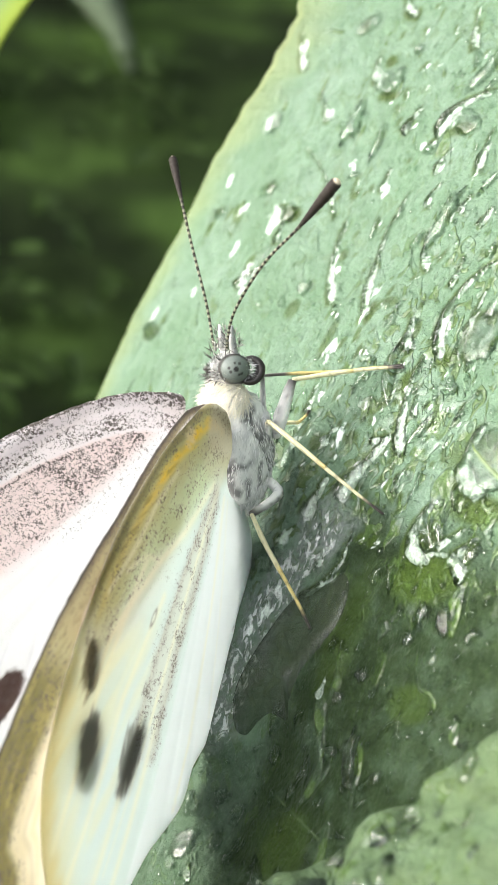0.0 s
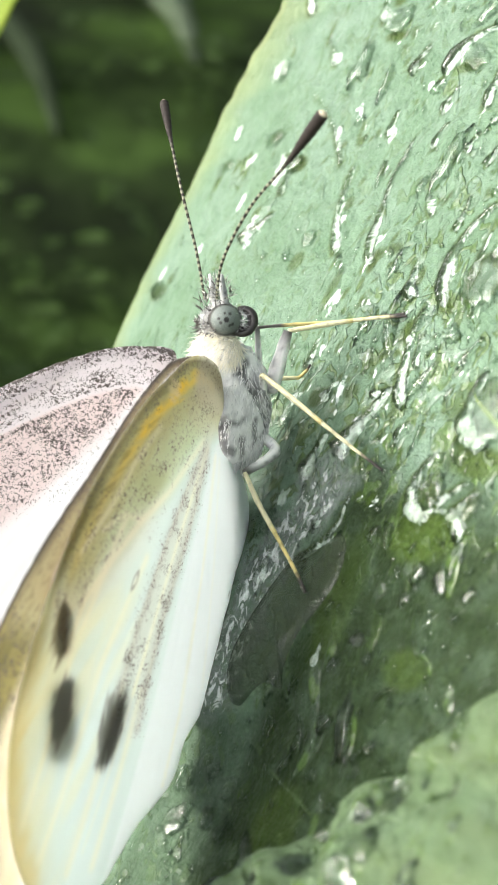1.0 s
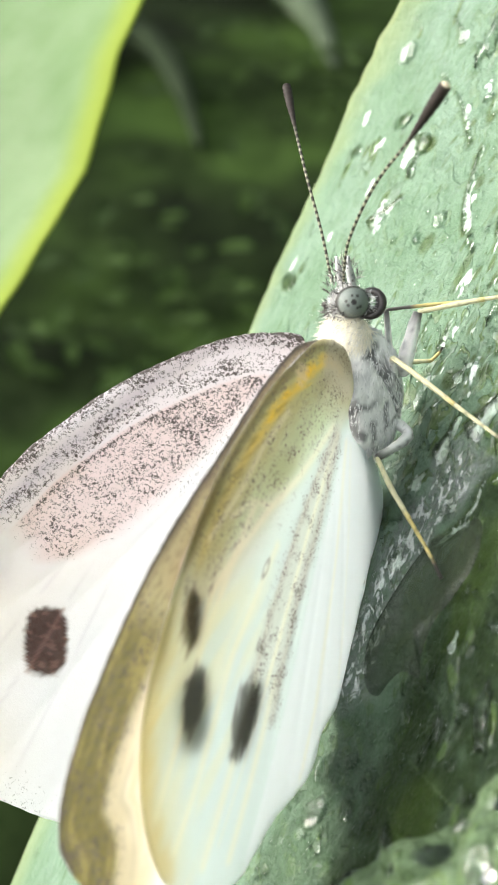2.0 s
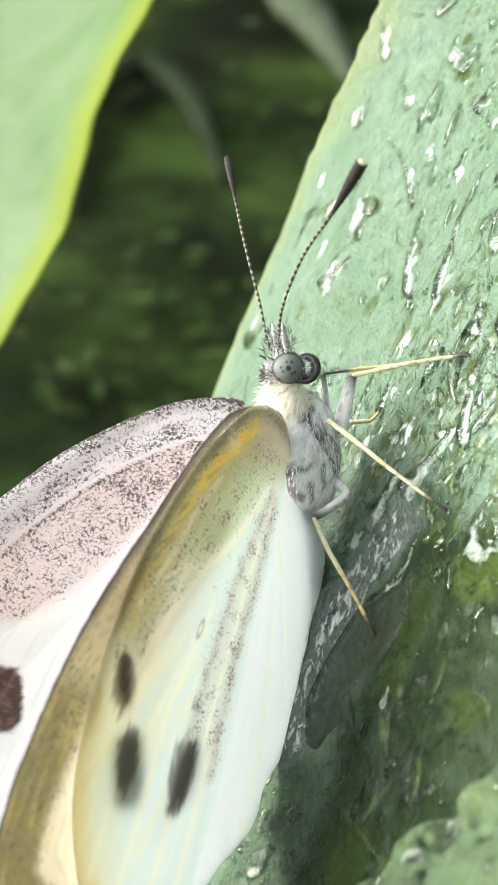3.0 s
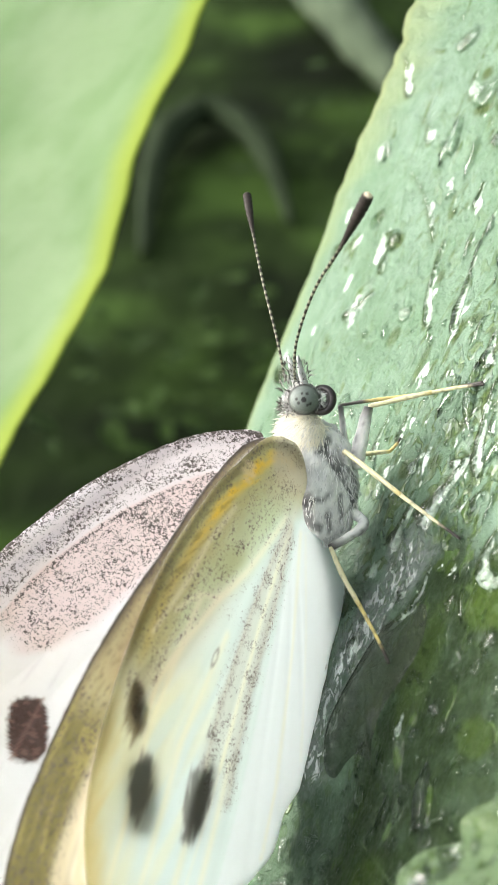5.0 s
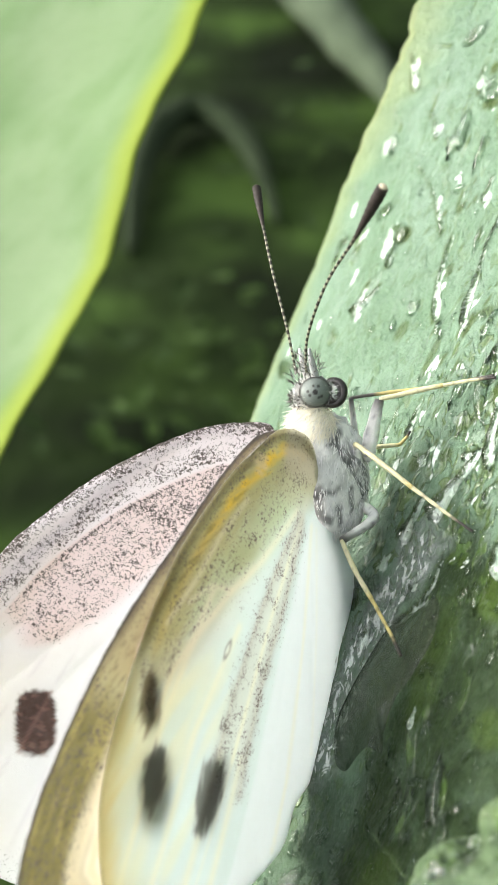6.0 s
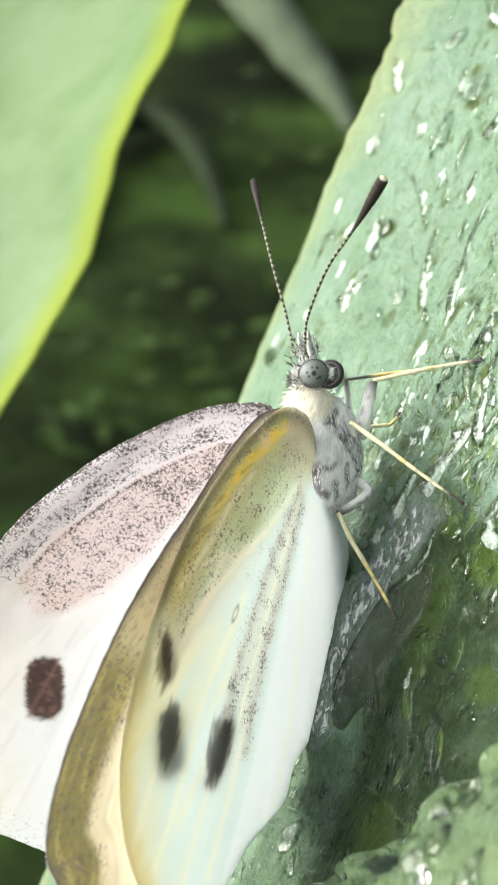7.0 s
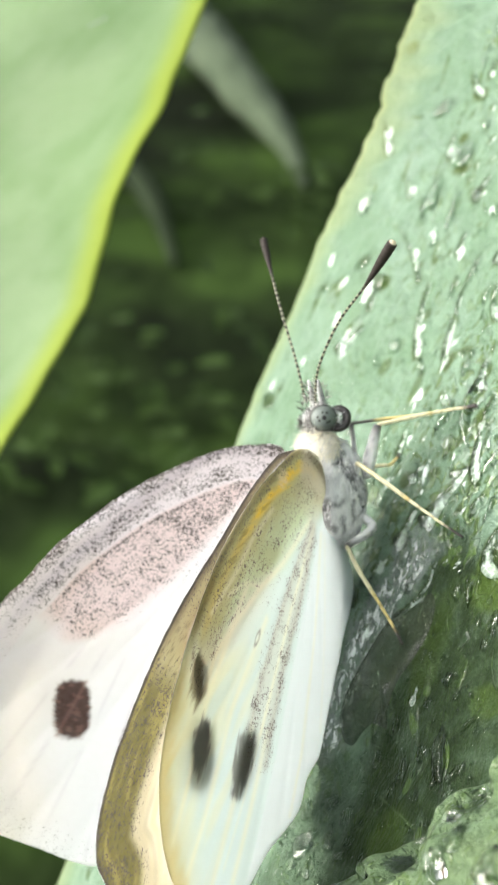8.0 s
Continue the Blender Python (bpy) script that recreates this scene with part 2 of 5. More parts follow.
def tinted_mat(name, rough=0.5, bump=0.3, scale=3000, spec=0.4, soil=0.35):
    """Colour from the mesh's own pattern."""
    m = Mat(name)
    a = m.add("ShaderNodeAttribute")
    a.attribute_name = "tint"
    col = m.mix(m.math("MULTIPLY", m.noise(scale, 3), soil), a.outputs["Color"], (0.05, 0.045, 0.04))
    return m.done(m.skin(col, rough, m.bump(m.noise(scale * 2, 3), bump, 0.00008), Specular_IOR_Level=spec))


def plain_mat(name, c1, c2, rough=0.5, scale=2500, bump=0.3, **more):
    m = Mat(name)
    col = m.mix(m.ramp(m.noise(scale, 4), [(0.35, (0, 0, 0)), (0.65, (1, 1, 1))]), c1, c2)
    return m.done(m.skin(col, rough, m.bump(m.noise(scale * 2.5, 3), bump, 0.0001), **more))


def hair_mat(name, c1, c2, c3):
    m = Mat(name)
    g = m.add("ShaderNodeNewGeometry")
    col = m.ramp(g.outputs["Random Per Island"], [(0.0, c1), (0.55, c2), (1.0, c3)])
    return m.done(m.skin(col, 0.6, Sheen_Weight=0.2))


def soil_mat():
    m = Mat("garden_soil")
    # the deep shade down here is put into these near-black colours
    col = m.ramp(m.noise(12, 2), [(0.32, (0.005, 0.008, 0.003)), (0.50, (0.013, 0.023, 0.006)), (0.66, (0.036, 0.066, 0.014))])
    return m.done(m.skin(col, 0.95, m.bump(m.noise(60, 6), 0.4, 0.01), Specular_IOR_Level=0.04))


def dim_leaf_mat(name, c1, c2):
    m = Mat(name)
    info = m.add("ShaderNodeObjectInfo")
    # low growth: its shade is put into these very dark greens
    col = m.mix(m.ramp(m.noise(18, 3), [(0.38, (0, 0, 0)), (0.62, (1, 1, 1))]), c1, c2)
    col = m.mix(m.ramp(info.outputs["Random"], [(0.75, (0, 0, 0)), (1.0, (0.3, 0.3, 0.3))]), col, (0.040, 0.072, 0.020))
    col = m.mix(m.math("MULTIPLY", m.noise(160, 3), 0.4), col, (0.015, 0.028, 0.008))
    return m.done(m.thin(m.skin(col, 0.8, m.bump(m.noise(200, 3), 0.5, 0.001), Specular_IOR_Level=0.1), (0.05, 0.10, 0.01), 0.2))


WAX = waxy_leaf()
PALE_LEAF = far_leaf_mat("pale_leaf", (0.135, 0.215, 0.095), (0.19, 0.265, 0.145), (0.080, 0.150, 0.055))
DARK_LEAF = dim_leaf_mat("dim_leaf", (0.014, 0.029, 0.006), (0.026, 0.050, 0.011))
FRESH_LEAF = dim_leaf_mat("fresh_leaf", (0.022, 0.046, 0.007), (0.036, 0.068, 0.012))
WATER = water_mat()
GREY_WATER = grey_water_mat()
FORE_SCALES = wing_mat("forewing_scales", 0.60, 8.0, (0.11, 0.085, 0.085))
HIND_SCALES = wing_mat("hindwing_scales", 0.86, 7.0, (0.17, 0.155, 0.13))
ANTENNA = tinted_mat("antenna_rings", 0.6, 0.2, 3000, 0.12)
EYE = tinted_mat("eye_facets", 0.42, 0.5, 9000, 0.35)
LEG = tinted_mat("leg_chitin", 0.42, 0.4, 4000, 0.4, 0.12)
THORAX = tinted_mat("thorax_scales", 0.65, 0.8, 1500, 0.3)
HEAD = plain_mat("grey_head_scales", (0.06, 0.06, 0.058), (0.42, 0.42, 0.40), 0.7, 1100, 1.0)
BODY = plain_mat("grey_white_scales", (0.20, 0.205, 0.21), (0.70, 0.70, 0.68), 0.7, 900, 1.0)
COIL = plain_mat("brown_chitin", (0.008, 0.007, 0.006), (0.026, 0.021, 0.018), 0.4, 3000)
HAIR_WHITE = hair_mat("white_hair", (0.88, 0.88, 0.86), (0.72, 0.72, 0.70), (0.42, 0.42, 0.42))
HAIR_CREAM = hair_mat("cream_hair", (0.90, 0.87, 0.78), (0.84, 0.80, 0.66), (0.70, 0.68, 0.60))
HAIR_DARK = hair_mat("dark_hair", (0.03, 0.028, 0.025), (0.07, 0.06, 0.05), (0.65, 0.64, 0.60))
SOIL = soil_mat()
STALK = plain_mat("pale_stalk", (0.15, 0.20, 0.12), (0.20, 0.25, 0.16), 0.7, 60)
FALLEN_STALK = plain_mat("fallen_stalk", (0.040, 0.056, 0.033), (0.060, 0.080, 0.048), 0.85, 60, Specular_IOR_Level=0.1)
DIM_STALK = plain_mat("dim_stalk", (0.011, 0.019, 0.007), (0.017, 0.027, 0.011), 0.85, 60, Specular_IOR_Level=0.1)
RIB = plain_mat("leaf_rib", (0.13, 0.22, 0.03), (0.19, 0.26, 0.08), 0.5, 900)
DIM_RIB = plain_mat("dim_rib", (0.04, 0.07, 0.02), (0.06, 0.095, 0.03), 0.8, 300)

# ---- ground ----
def build_ground():
    n, verts, faces = 60, [], []
    for i in range(n + 1):
        for j in range(n + 1):
            x, y = ((2 * q / n - 1) for q in (i, j))
            x, y = (math.copysign(abs(q) ** 3, q) * 400 for q in (x, y))
            near = max(0.0, 1 - math.hypot(x, y) / 3)
            verts.append((x, y, 0.02 * near * noise.noise(Vector((x * 6, y * 6, 0)))))
    for i in range(n):
        for j in range(n):
            a = i * (n + 1) + j
            faces.append((a, a + n + 1, a + n + 2, a + 1))
    thing("ground", mesh_of("ground", verts, faces, SOIL), Matrix.Identity(4), "dark garden soil with patches of green moss", "ground", kind="structure")


build_ground()


# ---- the wet leaf that carries the butterfly ----
EDGE_S = (-62, -20, 2, 9, 12, 15, 18, 21, 23.5, 25.2, 26.2, 27.4, 31, 36, 78)
EDGE_R = (-22, -23, -23.6, -23.8, -22.6, -21.4, -20.1, -17.7, -15.4, -14.9, -14.0, -14.9, -15.3, -15.0, -15)
EDGE_H = (-3, -3, -3.1, -3.1, -2.6, -2.05, -1.35, 0.0, 1.35, 1.5, 1.6, 1.6, 1.6, 1.6, 1.6)


def margin(s):
    """Where the leaf's near margin runs, across the blade, in mm."""
    s = np.asarray(s, float)
    r = sum(np.interp(s + d, EDGE_S, EDGE_R) for d in (-0.8, 0, 0.8)) / 3
    return r + 0.05 * np.sin(s * 1.9 + 1) * step01(10, 26, s) + 0.05 * np.sin(s * 4.3) + 0.10 * np.sin(s * 0.83 + 2)


FOLD_S = (-60, -20, -18, -17, -16, -14.5, -13.7, -12.9, -11, -9.4, 0, 20, 60)
FOLD_R = (-20, 8.7, 10.0, 11.8, 12.9, 13.7, 14.9, 16.0, 17.2, 18.6, 25, 38, 60)


def fold_line(s):
    """Where the blade begins to rise towards its midrib, across it, in mm."""
    return np.interp(s, FOLD_S, FOLD_R)


def oval(a, b, ca, cb, wa, wb, turn=0.0):
    t = radians(turn)
    u, v = (a - ca) * math.cos(t) + (b - cb) * math.sin(t), -(a - ca) * math.sin(t) + (b - cb) * math.cos(t)
    return np.hypot(u / wa, v / wb)


def pool_calm(r, s):
    """How far the still pool levels the blade under it."""
    return step01(1.5, 0.8, oval(r, s, 5.2, -8.6, 1.9, 4.4, -18))


def height(r, s):
    """The relief of the blade, in mm."""
    q = np.maximum(0, r - fold_line(s))
    h = 1.9 * step01(0, 2.0, q) + 0.26 * q - 0.012 * np.maximum(0, q - 10) ** 2
    lip = sum(np.interp(s + d, EDGE_S, EDGE_H) for d in (-2, 0, 2)) / 3
    m = sum(np.interp(s + d, EDGE_S, EDGE_R) for d in (-2, 0, 2)) / 3
    t = np.clip((r + 6.5) / (m + 6.5), 0, 1.3)
    h = h + lip * t * t
    h = h - 0.9 * np.exp(-((r - 7) / 5) ** 2 - ((s + 15.5) / 5.5) ** 2)
    h = h - 0.7 * np.exp(-((r + 3) / 5) ** 2 - ((s - 12) / 7) ** 2)
    return h


def blade_height(r, s):
    v = Vector((r, s, 0))
    k = 0.20 * noise.noise(v / 5.5) + 0.09 * noise.noise(v / 1.7) + 0.04 * noise.noise(v / 0.7)
    k *= 1 - 0.95 * float(pool_calm(r, s))
    fold = float(step01(-0.5, 3.0, r - fold_line(s)))
    if fold:
        k += fold * (1.15 * noise.noise(Vector((r / 3.0 - s * 0.22, s / 2.2 + r * 0.2, 4))) + 0.70 * noise.noise(v / 1.4) + 0.20 * noise.noise(v / 0.6))
    return float(height(r, s)) + k


def seg(px, py, a, b):
    """Distance from points to the segment a-b, and how far along."""
    ax, ay = a
    bx, by = b
    dx, dy = bx - ax, by - ay
    t = np.clip(((px - ax) * dx + (py - ay) * dy) / (dx * dx + dy * dy), 0, 1)
    return np.hypot(px - ax - t * dx, py - ay - t * dy), t


def line_dist(px, py, pts):
    d = np.full(np.shape(px), 1e9)
    for a, b in zip(pts[:-1], pts[1:]):
        d = np.minimum(d, seg(px, py, a, b)[0])
    return d


# drops: across, along, half length, half width, turn
DROPS_HIGH = [(-9.4, 14.2, 0.75, 1.15, 10), (-5.4, 9.9, 0.5, 0.45, -5), (-14.2, 20.4, 0.6, 0.8, 20), (8.8, 7.6, 1.4, 1.3, -20), (-12.0, 16.0, 0.5, 0.9, 10),
              (-16.2, 14.8, 0.4, 0.7, 15), (-18.8, 7.2, 0.6, 1.3, -20), (2.0, 19.4, 0.7, 1.1, -30), (-5.4, 22.4, 0.9, 1.0, 20), (-9.0, 26.3, 0.5, 0.9, 40)]
DROPS_LOW = [(12.4, 1.7, 1.6, 1.35, 15), (10.9, -2.0, 0.8, 0.8, 0), (13.5, -2.4, 0.7, 0.5, -20), (3.7, -18.1, 0.9, 0.6, -20), (5.3, -17.6, 0.5, 0.4, 0),
             (5.8, -16.1, 0.6, 0.4, -10), (6.6, -17.3, 0.4, 0.35, 0), (6.4, -18.0, 0.35, 0.3, 0), (4.5, -15.7, 0.4, 0.35, 0), (2.9, -16.3, 0.35, 0.3, 0),
             (6.6, -13.1, 0.5, 0.35, 0), (10.2, -8.6, 0.4, 0.3, 0), (9.3, -9.9, 0.35, 0.3, 0), (13.6, -5.6, 0.7, 0.4, 20), (12.0, -6.6, 0.4, 0.35, 0)]
DROPS_FOLD = [(18.1, -14.0, 0.6, 0.5, 30), (18.9, -15.7, 0.8, 0.5, 40), (18.6, -17.0, 0.9, 0.6, 40), (21.8, -16.3, 1.0, 0.6, 30), (19.6, -13.2, 0.6, 0.5, 20), (13.7, -18.5, 0.9, 0.5, 50),
              (15.1, -17.4, 0.6, 0.4, 40), (15.8, -16.7, 0.5, 0.4, 30), (17.4, -14.6, 0.5, 0.4, 30), (19.7, -10.8, 0.9, 0.6, 20), (20.8, -12.6, 0.8, 0.6, 30), (17.8, -13.2, 0.6, 0.4, 30)]
# runs of water: across, along, half length, turn, bow, half width
RUNS_HIGH = [(-0.7, 11.7, 3.7, 9, 0.25, 0.24), (-4.0, 11.4, 2.8, 20, 0.20, 0.24), (-2.7, 16.4, 0.8, 2, 0.25, 0.22), (-9.7, 10.3, 1.3, -51, -0.12, 0.30),
             (-6.8, 23.2, 1.0, 28, 0.32, 0.30), (-6.7, 27.6, 1.4, 42, 0.13, 0.25), (-5.7, 28.6, 0.8, 14, 0.15, 0.20), (-9.9, 21.2, 1.4, 45, -0.07, 0.18),
             (-13.2, 24.6, 1.3, 23, 0.04, 0.22), (-2.4, 19.9, 0.9, -27, 0.13, 0.20), (-7.4, 16.7, 3.2, 46, -0.16, 0.11), (-9.1, 13.2, 1.0, 5, 0.2, 0.2)]
RUNS_FAR = [(1.2, 20.5, 2.1, -55, 0.32, 0.34), (4.1, 17.7, 1.3, 2, 0.11, 0.24), (1.1, 17.3, 0.8, -19, 0.31, 0.18), (6.3, 9.2, 2.7, -14, 0.49, 0.32),
            (5.8, 10.9, 0.9, -7, -0.05, 0.18), (4.4, 14.6, 0.6, -13, 0.22, 0.20), (6.1, 13.9, 0.6, -24, 0.09, 0.20), (1.5, 15.3, 0.8, -16, 0.50, 0.20),
            (2.8, 12.0, 1.4, 26, 0.23, 0.20), (-0.5, 25.3, 1.5, 21, 0.09, 0.25), (-2.3, 19.7, 0.8, -29, 0.19, 0.16), (8.0, 8.8, 1.3, 1, 0.12, 0.16)]
RUNS_NEAR = [(4.3, 7.4, 1.0, 22, 0.27, 0.28), (6.1, 3.7, 2.6, 12, 0.19, 0.28), (6.6, 4.1, 0.9, 20, 0.03, 0.16), (5.2, 0.5, 1.9, -21, 0.0, 0.42),
             (5.5, 2.0, 0.6, -62, -0.02, 0.18), (3.05, -1.4, 1.1, -8, 0.05, 0.36), (-2.3, 3.0, 1.3, 1, 0.07, 0.16), (-0.5, 3.5, 0.9, 12, 0.14, 0.20),
             (2.1, 1.7, 0.5, -16, 0.08, 0.25), (7.6, 0.5, 0.6, -27, 0.54, 0.18), (9.9, -2.2, 1.6, 17, 0.59, 0.40), (12.6, -2.9, 1.4, 72, -0.35, 0.34),
             (12.1, -2.0, 0.8, -48, -0.10, 0.20), (13.1, -2.3, 0.7, -30, 0.15, 0.26), (11.3, 1.4, 1.9, 20, 0.47, 0.48)]
RUNS_LOW = [(6.1, -4.8, 2.3, -25, -0.45, 0.18), (2.0, -3.5, 0.7, -48, -0.05, 0.18), (2.9, -6.7, 1.0, -2, 0.04, 0.26), (4.9, -4.0, 0.6, -8, 0.48, 0.20), (8.2, -9.7, 0.5, -12, -0.15, 0.16)]
RUNS = RUNS_HIGH + RUNS_FAR + RUNS_NEAR + RUNS_LOW

# places where the wax bloom is washed off: across, along, half widths, amount
WET_HIGH = [(-8.6, 14.2, 0.7, 0.5, 1), (0.9, 8.5, 0.35, 0.7, 1), (2.0, 9.2, 0.6, 0.3, 0.9), (-3.6, 12.0, 0.3, 0.4, 1), (-5.5, 8.6, 0.5, 0.6, 0.8),
            (-4.9, 21.5, 0.9, 0.35, 1), (-6.0, 23.8, 0.45, 0.4, 1), (-5.6, 26.8, 0.3, 0.5, 0.9), (-14.2, 31.5, 0.5, 0.5, 0.9), (-9.2, 26.3, 0.25, 0.6, 0.8),
            (1.6, 19.0, 1.0, 0.35, 1), (7.3, 6.4, 0.7, 0.55, 1), (8.1, 8.0, 0.35, 0.9, 0.9), (8.8, 8.7, 0.7, 0.3, 0.8), (-0.4, 25.0, 0.3, 0.9, 0.8),
            (-9.8, 14.6, 0.6, 0.35, 0.8), (-11.8, 16.1, 0.5, 0.3, 0.8), (-16.4, 14.9, 0.5, 0.3, 0.7), (-18.7, 7.0, 1.2, 0.5, 0.8)]
WET_LOW = [(11.4, -3.9, 2.0, 1.2, 1), (10.8, -2.1, 0.5, 0.6, 0.9), (13.5, -2.4, 0.3, 0.7, 0.9), (12.4, 2.4, 1.0, 0.7, 0.7), (12.8, -0.5, 1.7, 0.7, 1),
           (10.4, 2.0, 0.35, 1.0, 0.8), (5.5, 4.9, 0.45, 0.7, 1), (3.9, 3.5, 0.5, 0.5, 0.8), (4.6, 7.7, 0.25, 0.6, 0.9), (3.6, 1.8, 0.5, 0.4, 0.9),
           (1.4, 1.3, 0.5, 0.5, 0.9), (-1.5, 7.0, 0.35, 1.2, 0.7), (9.5, -16.5, 1.4, 1.6, 0.6),
           (13.5, -9.2, 1.2, 0.8, 0.6), (8.3, -7.0, 1.0, 3.0, 0.5)]
# highlights on the wet blade, painted as pale patches: across, along, half width
GLINTS_HIGH = [(-10.1, 13.8, 0.62), (-10.1, 10.2, 0.55), (-14.5, 20.5, 0.42), (-13.2, 25.0, 0.30), (-6.1, 22.6, 0.29), (-9.2, 20.5, 0.26), (-6.6, 16.1, 0.26), (-5.6, 17.1, 0.26),
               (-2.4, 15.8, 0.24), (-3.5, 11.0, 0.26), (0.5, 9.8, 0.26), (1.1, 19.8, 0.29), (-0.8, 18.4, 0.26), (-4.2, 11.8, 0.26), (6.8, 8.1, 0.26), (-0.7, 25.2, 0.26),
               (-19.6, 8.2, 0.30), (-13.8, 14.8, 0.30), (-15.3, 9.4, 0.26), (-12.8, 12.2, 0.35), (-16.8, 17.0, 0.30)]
GLINTS_LOW = [(4.3, 7.4, 0.24), (5.0, -0.3, 0.24), (4.7, -1.0, 0.24), (0.0, 3.7, 0.26), (2.7, 1.74, 0.36), (-0.4, 0.2, 0.21), (-0.2, 1.05, 0.36), (2.8, -6.4, 0.40), (3.1, -7.3, 0.30),
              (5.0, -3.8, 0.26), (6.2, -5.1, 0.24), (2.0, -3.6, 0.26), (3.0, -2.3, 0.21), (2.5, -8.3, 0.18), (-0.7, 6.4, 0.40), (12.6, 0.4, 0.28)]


def patch_noise(a, b, scale, seed):
    return np.array([noise.noise(Vector((p / scale, q / scale, seed))) for p, q in zip(a, b)])


def build_wet_leaf():
    rs = np.concatenate([np.arange(0, 0.6, 0.2), np.arange(0.6, 42, 0.16), np.linspace(42, 72, 24)])
    ss = np.concatenate([np.linspace(-62, -21, 20)[:-1], np.arange(-21, 35, 0.17), np.linspace(35, 78, 24)])
    rows = []
    for s in ss:
        taper = math.sqrt(max(0.0, 1 - max(0.0, (s - 42) / 37, (-30 - s) / 33) ** 2))
        m = float(margin(s))
        for r in rs:
            rr = 18 + (m + r - 18) * taper
            rows.append((rr, s, blade_height(rr, s)))
    top = np.array(rows)
    nr, ns = len(rs), len(ss)
    low = top.copy()
    edge = np.tile(np.minimum(rs, rs[::-1]), ns)
    low[:, 2] -= np.where(edge < 0.2, 0.05, 0.42)
    top[:, 2] -= np.where(edge < 0.2, 0.10, 0)
    faces = []
    k = nr * ns
    for i in range(ns - 1):
        for j in range(nr - 1):
            a = i * nr + j
            faces.append((a, a + 1, a + nr + 1, a + nr))
            faces.append((k + a, k + a + nr, k + a + nr + 1, k + a + 1))
    rim = [j for j in range(nr)] + [i * nr + nr - 1 for i in range(1, ns)] + [(ns - 1) * nr + j for j in range(nr - 2, -1, -1)] + [i * nr for i in range(ns - 2, 0, -1)]
    for a, b in zip(rim, rim[1:] + rim[:1]):
        faces.append((b, a, k + a, k + b))
    x, y = top[:, 0], top[:, 1]
    mask = np.zeros((len(top), 4))
    # film: red for the grey strand, green for painted highlights, blue for deeper green
    film = np.zeros((len(top), 4))
    film[:, 3] = 1
    # a grainy film of water runs from the feet down beside the body, its grey sheen painted in
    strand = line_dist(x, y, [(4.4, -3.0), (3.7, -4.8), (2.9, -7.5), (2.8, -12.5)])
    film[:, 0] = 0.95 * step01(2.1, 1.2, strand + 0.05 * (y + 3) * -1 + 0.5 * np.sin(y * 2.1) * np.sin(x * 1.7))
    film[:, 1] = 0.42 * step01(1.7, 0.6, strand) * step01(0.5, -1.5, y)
    for cx, cy, wide in GLINTS_HIGH + GLINTS_LOW:
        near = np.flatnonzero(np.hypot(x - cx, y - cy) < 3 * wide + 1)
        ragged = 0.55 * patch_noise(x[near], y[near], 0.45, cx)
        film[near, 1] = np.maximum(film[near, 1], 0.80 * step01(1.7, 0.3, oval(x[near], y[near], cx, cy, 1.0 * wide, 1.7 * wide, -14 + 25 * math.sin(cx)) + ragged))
    for cx, cy, wx, wy, k in WET_HIGH + WET_LOW:
        mask[:, 1] = np.maximum(mask[:, 1], k * step01(1.3, 0.75, np.hypot((x - cx) / wx, (y - cy) / wy)))
    # fine drops' dark edges and highlights, painted as small marks drawn down the blade
    rnd = random.Random(21)
    for k in range(230):
        cx, cy = (rnd.uniform(-1, 10), rnd.uniform(-3, 9)) if k < 120 else (rnd.uniform(-7, 11), rnd.uniform(8, 30))
        wide, turn = rnd.uniform(0.07, 0.16), rnd.uniform(-40, 25)
        long = wide * rnd.uniform(1.2, 3.2)
        near = np.flatnonzero(np.hypot(x - cx, y - cy) < 1.6)
        mask[near, 1] = np.maximum(mask[near, 1], 0.9 * step01(1.5, 0.7, oval(x[near], y[near], cx, cy, wide, long, turn)))
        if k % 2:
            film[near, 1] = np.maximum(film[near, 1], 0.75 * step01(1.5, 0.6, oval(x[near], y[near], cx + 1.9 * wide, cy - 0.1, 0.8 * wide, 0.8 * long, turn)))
    # wet wax under each foot; the run's refracted dark edge and bright core are painted
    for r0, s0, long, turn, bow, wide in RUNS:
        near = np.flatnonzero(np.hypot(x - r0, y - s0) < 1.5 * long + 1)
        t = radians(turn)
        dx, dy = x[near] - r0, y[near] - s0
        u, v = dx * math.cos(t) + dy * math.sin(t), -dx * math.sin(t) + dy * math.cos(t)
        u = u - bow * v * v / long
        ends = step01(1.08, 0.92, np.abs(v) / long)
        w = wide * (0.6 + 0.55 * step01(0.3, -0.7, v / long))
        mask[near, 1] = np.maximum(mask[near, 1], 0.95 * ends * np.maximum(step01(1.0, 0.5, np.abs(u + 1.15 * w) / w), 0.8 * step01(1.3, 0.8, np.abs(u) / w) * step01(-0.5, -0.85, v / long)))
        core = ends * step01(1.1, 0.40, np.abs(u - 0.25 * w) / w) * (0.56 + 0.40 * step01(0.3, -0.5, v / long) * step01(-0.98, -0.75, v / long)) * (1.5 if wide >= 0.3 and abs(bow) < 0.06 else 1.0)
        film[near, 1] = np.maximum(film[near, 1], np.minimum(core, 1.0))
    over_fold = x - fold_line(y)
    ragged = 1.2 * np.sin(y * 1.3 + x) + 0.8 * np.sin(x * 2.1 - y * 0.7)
    # the deeper green lies low on the blade, weaker beyond the fold
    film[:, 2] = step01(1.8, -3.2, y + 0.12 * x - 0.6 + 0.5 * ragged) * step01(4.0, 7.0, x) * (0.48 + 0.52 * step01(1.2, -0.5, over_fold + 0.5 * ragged))
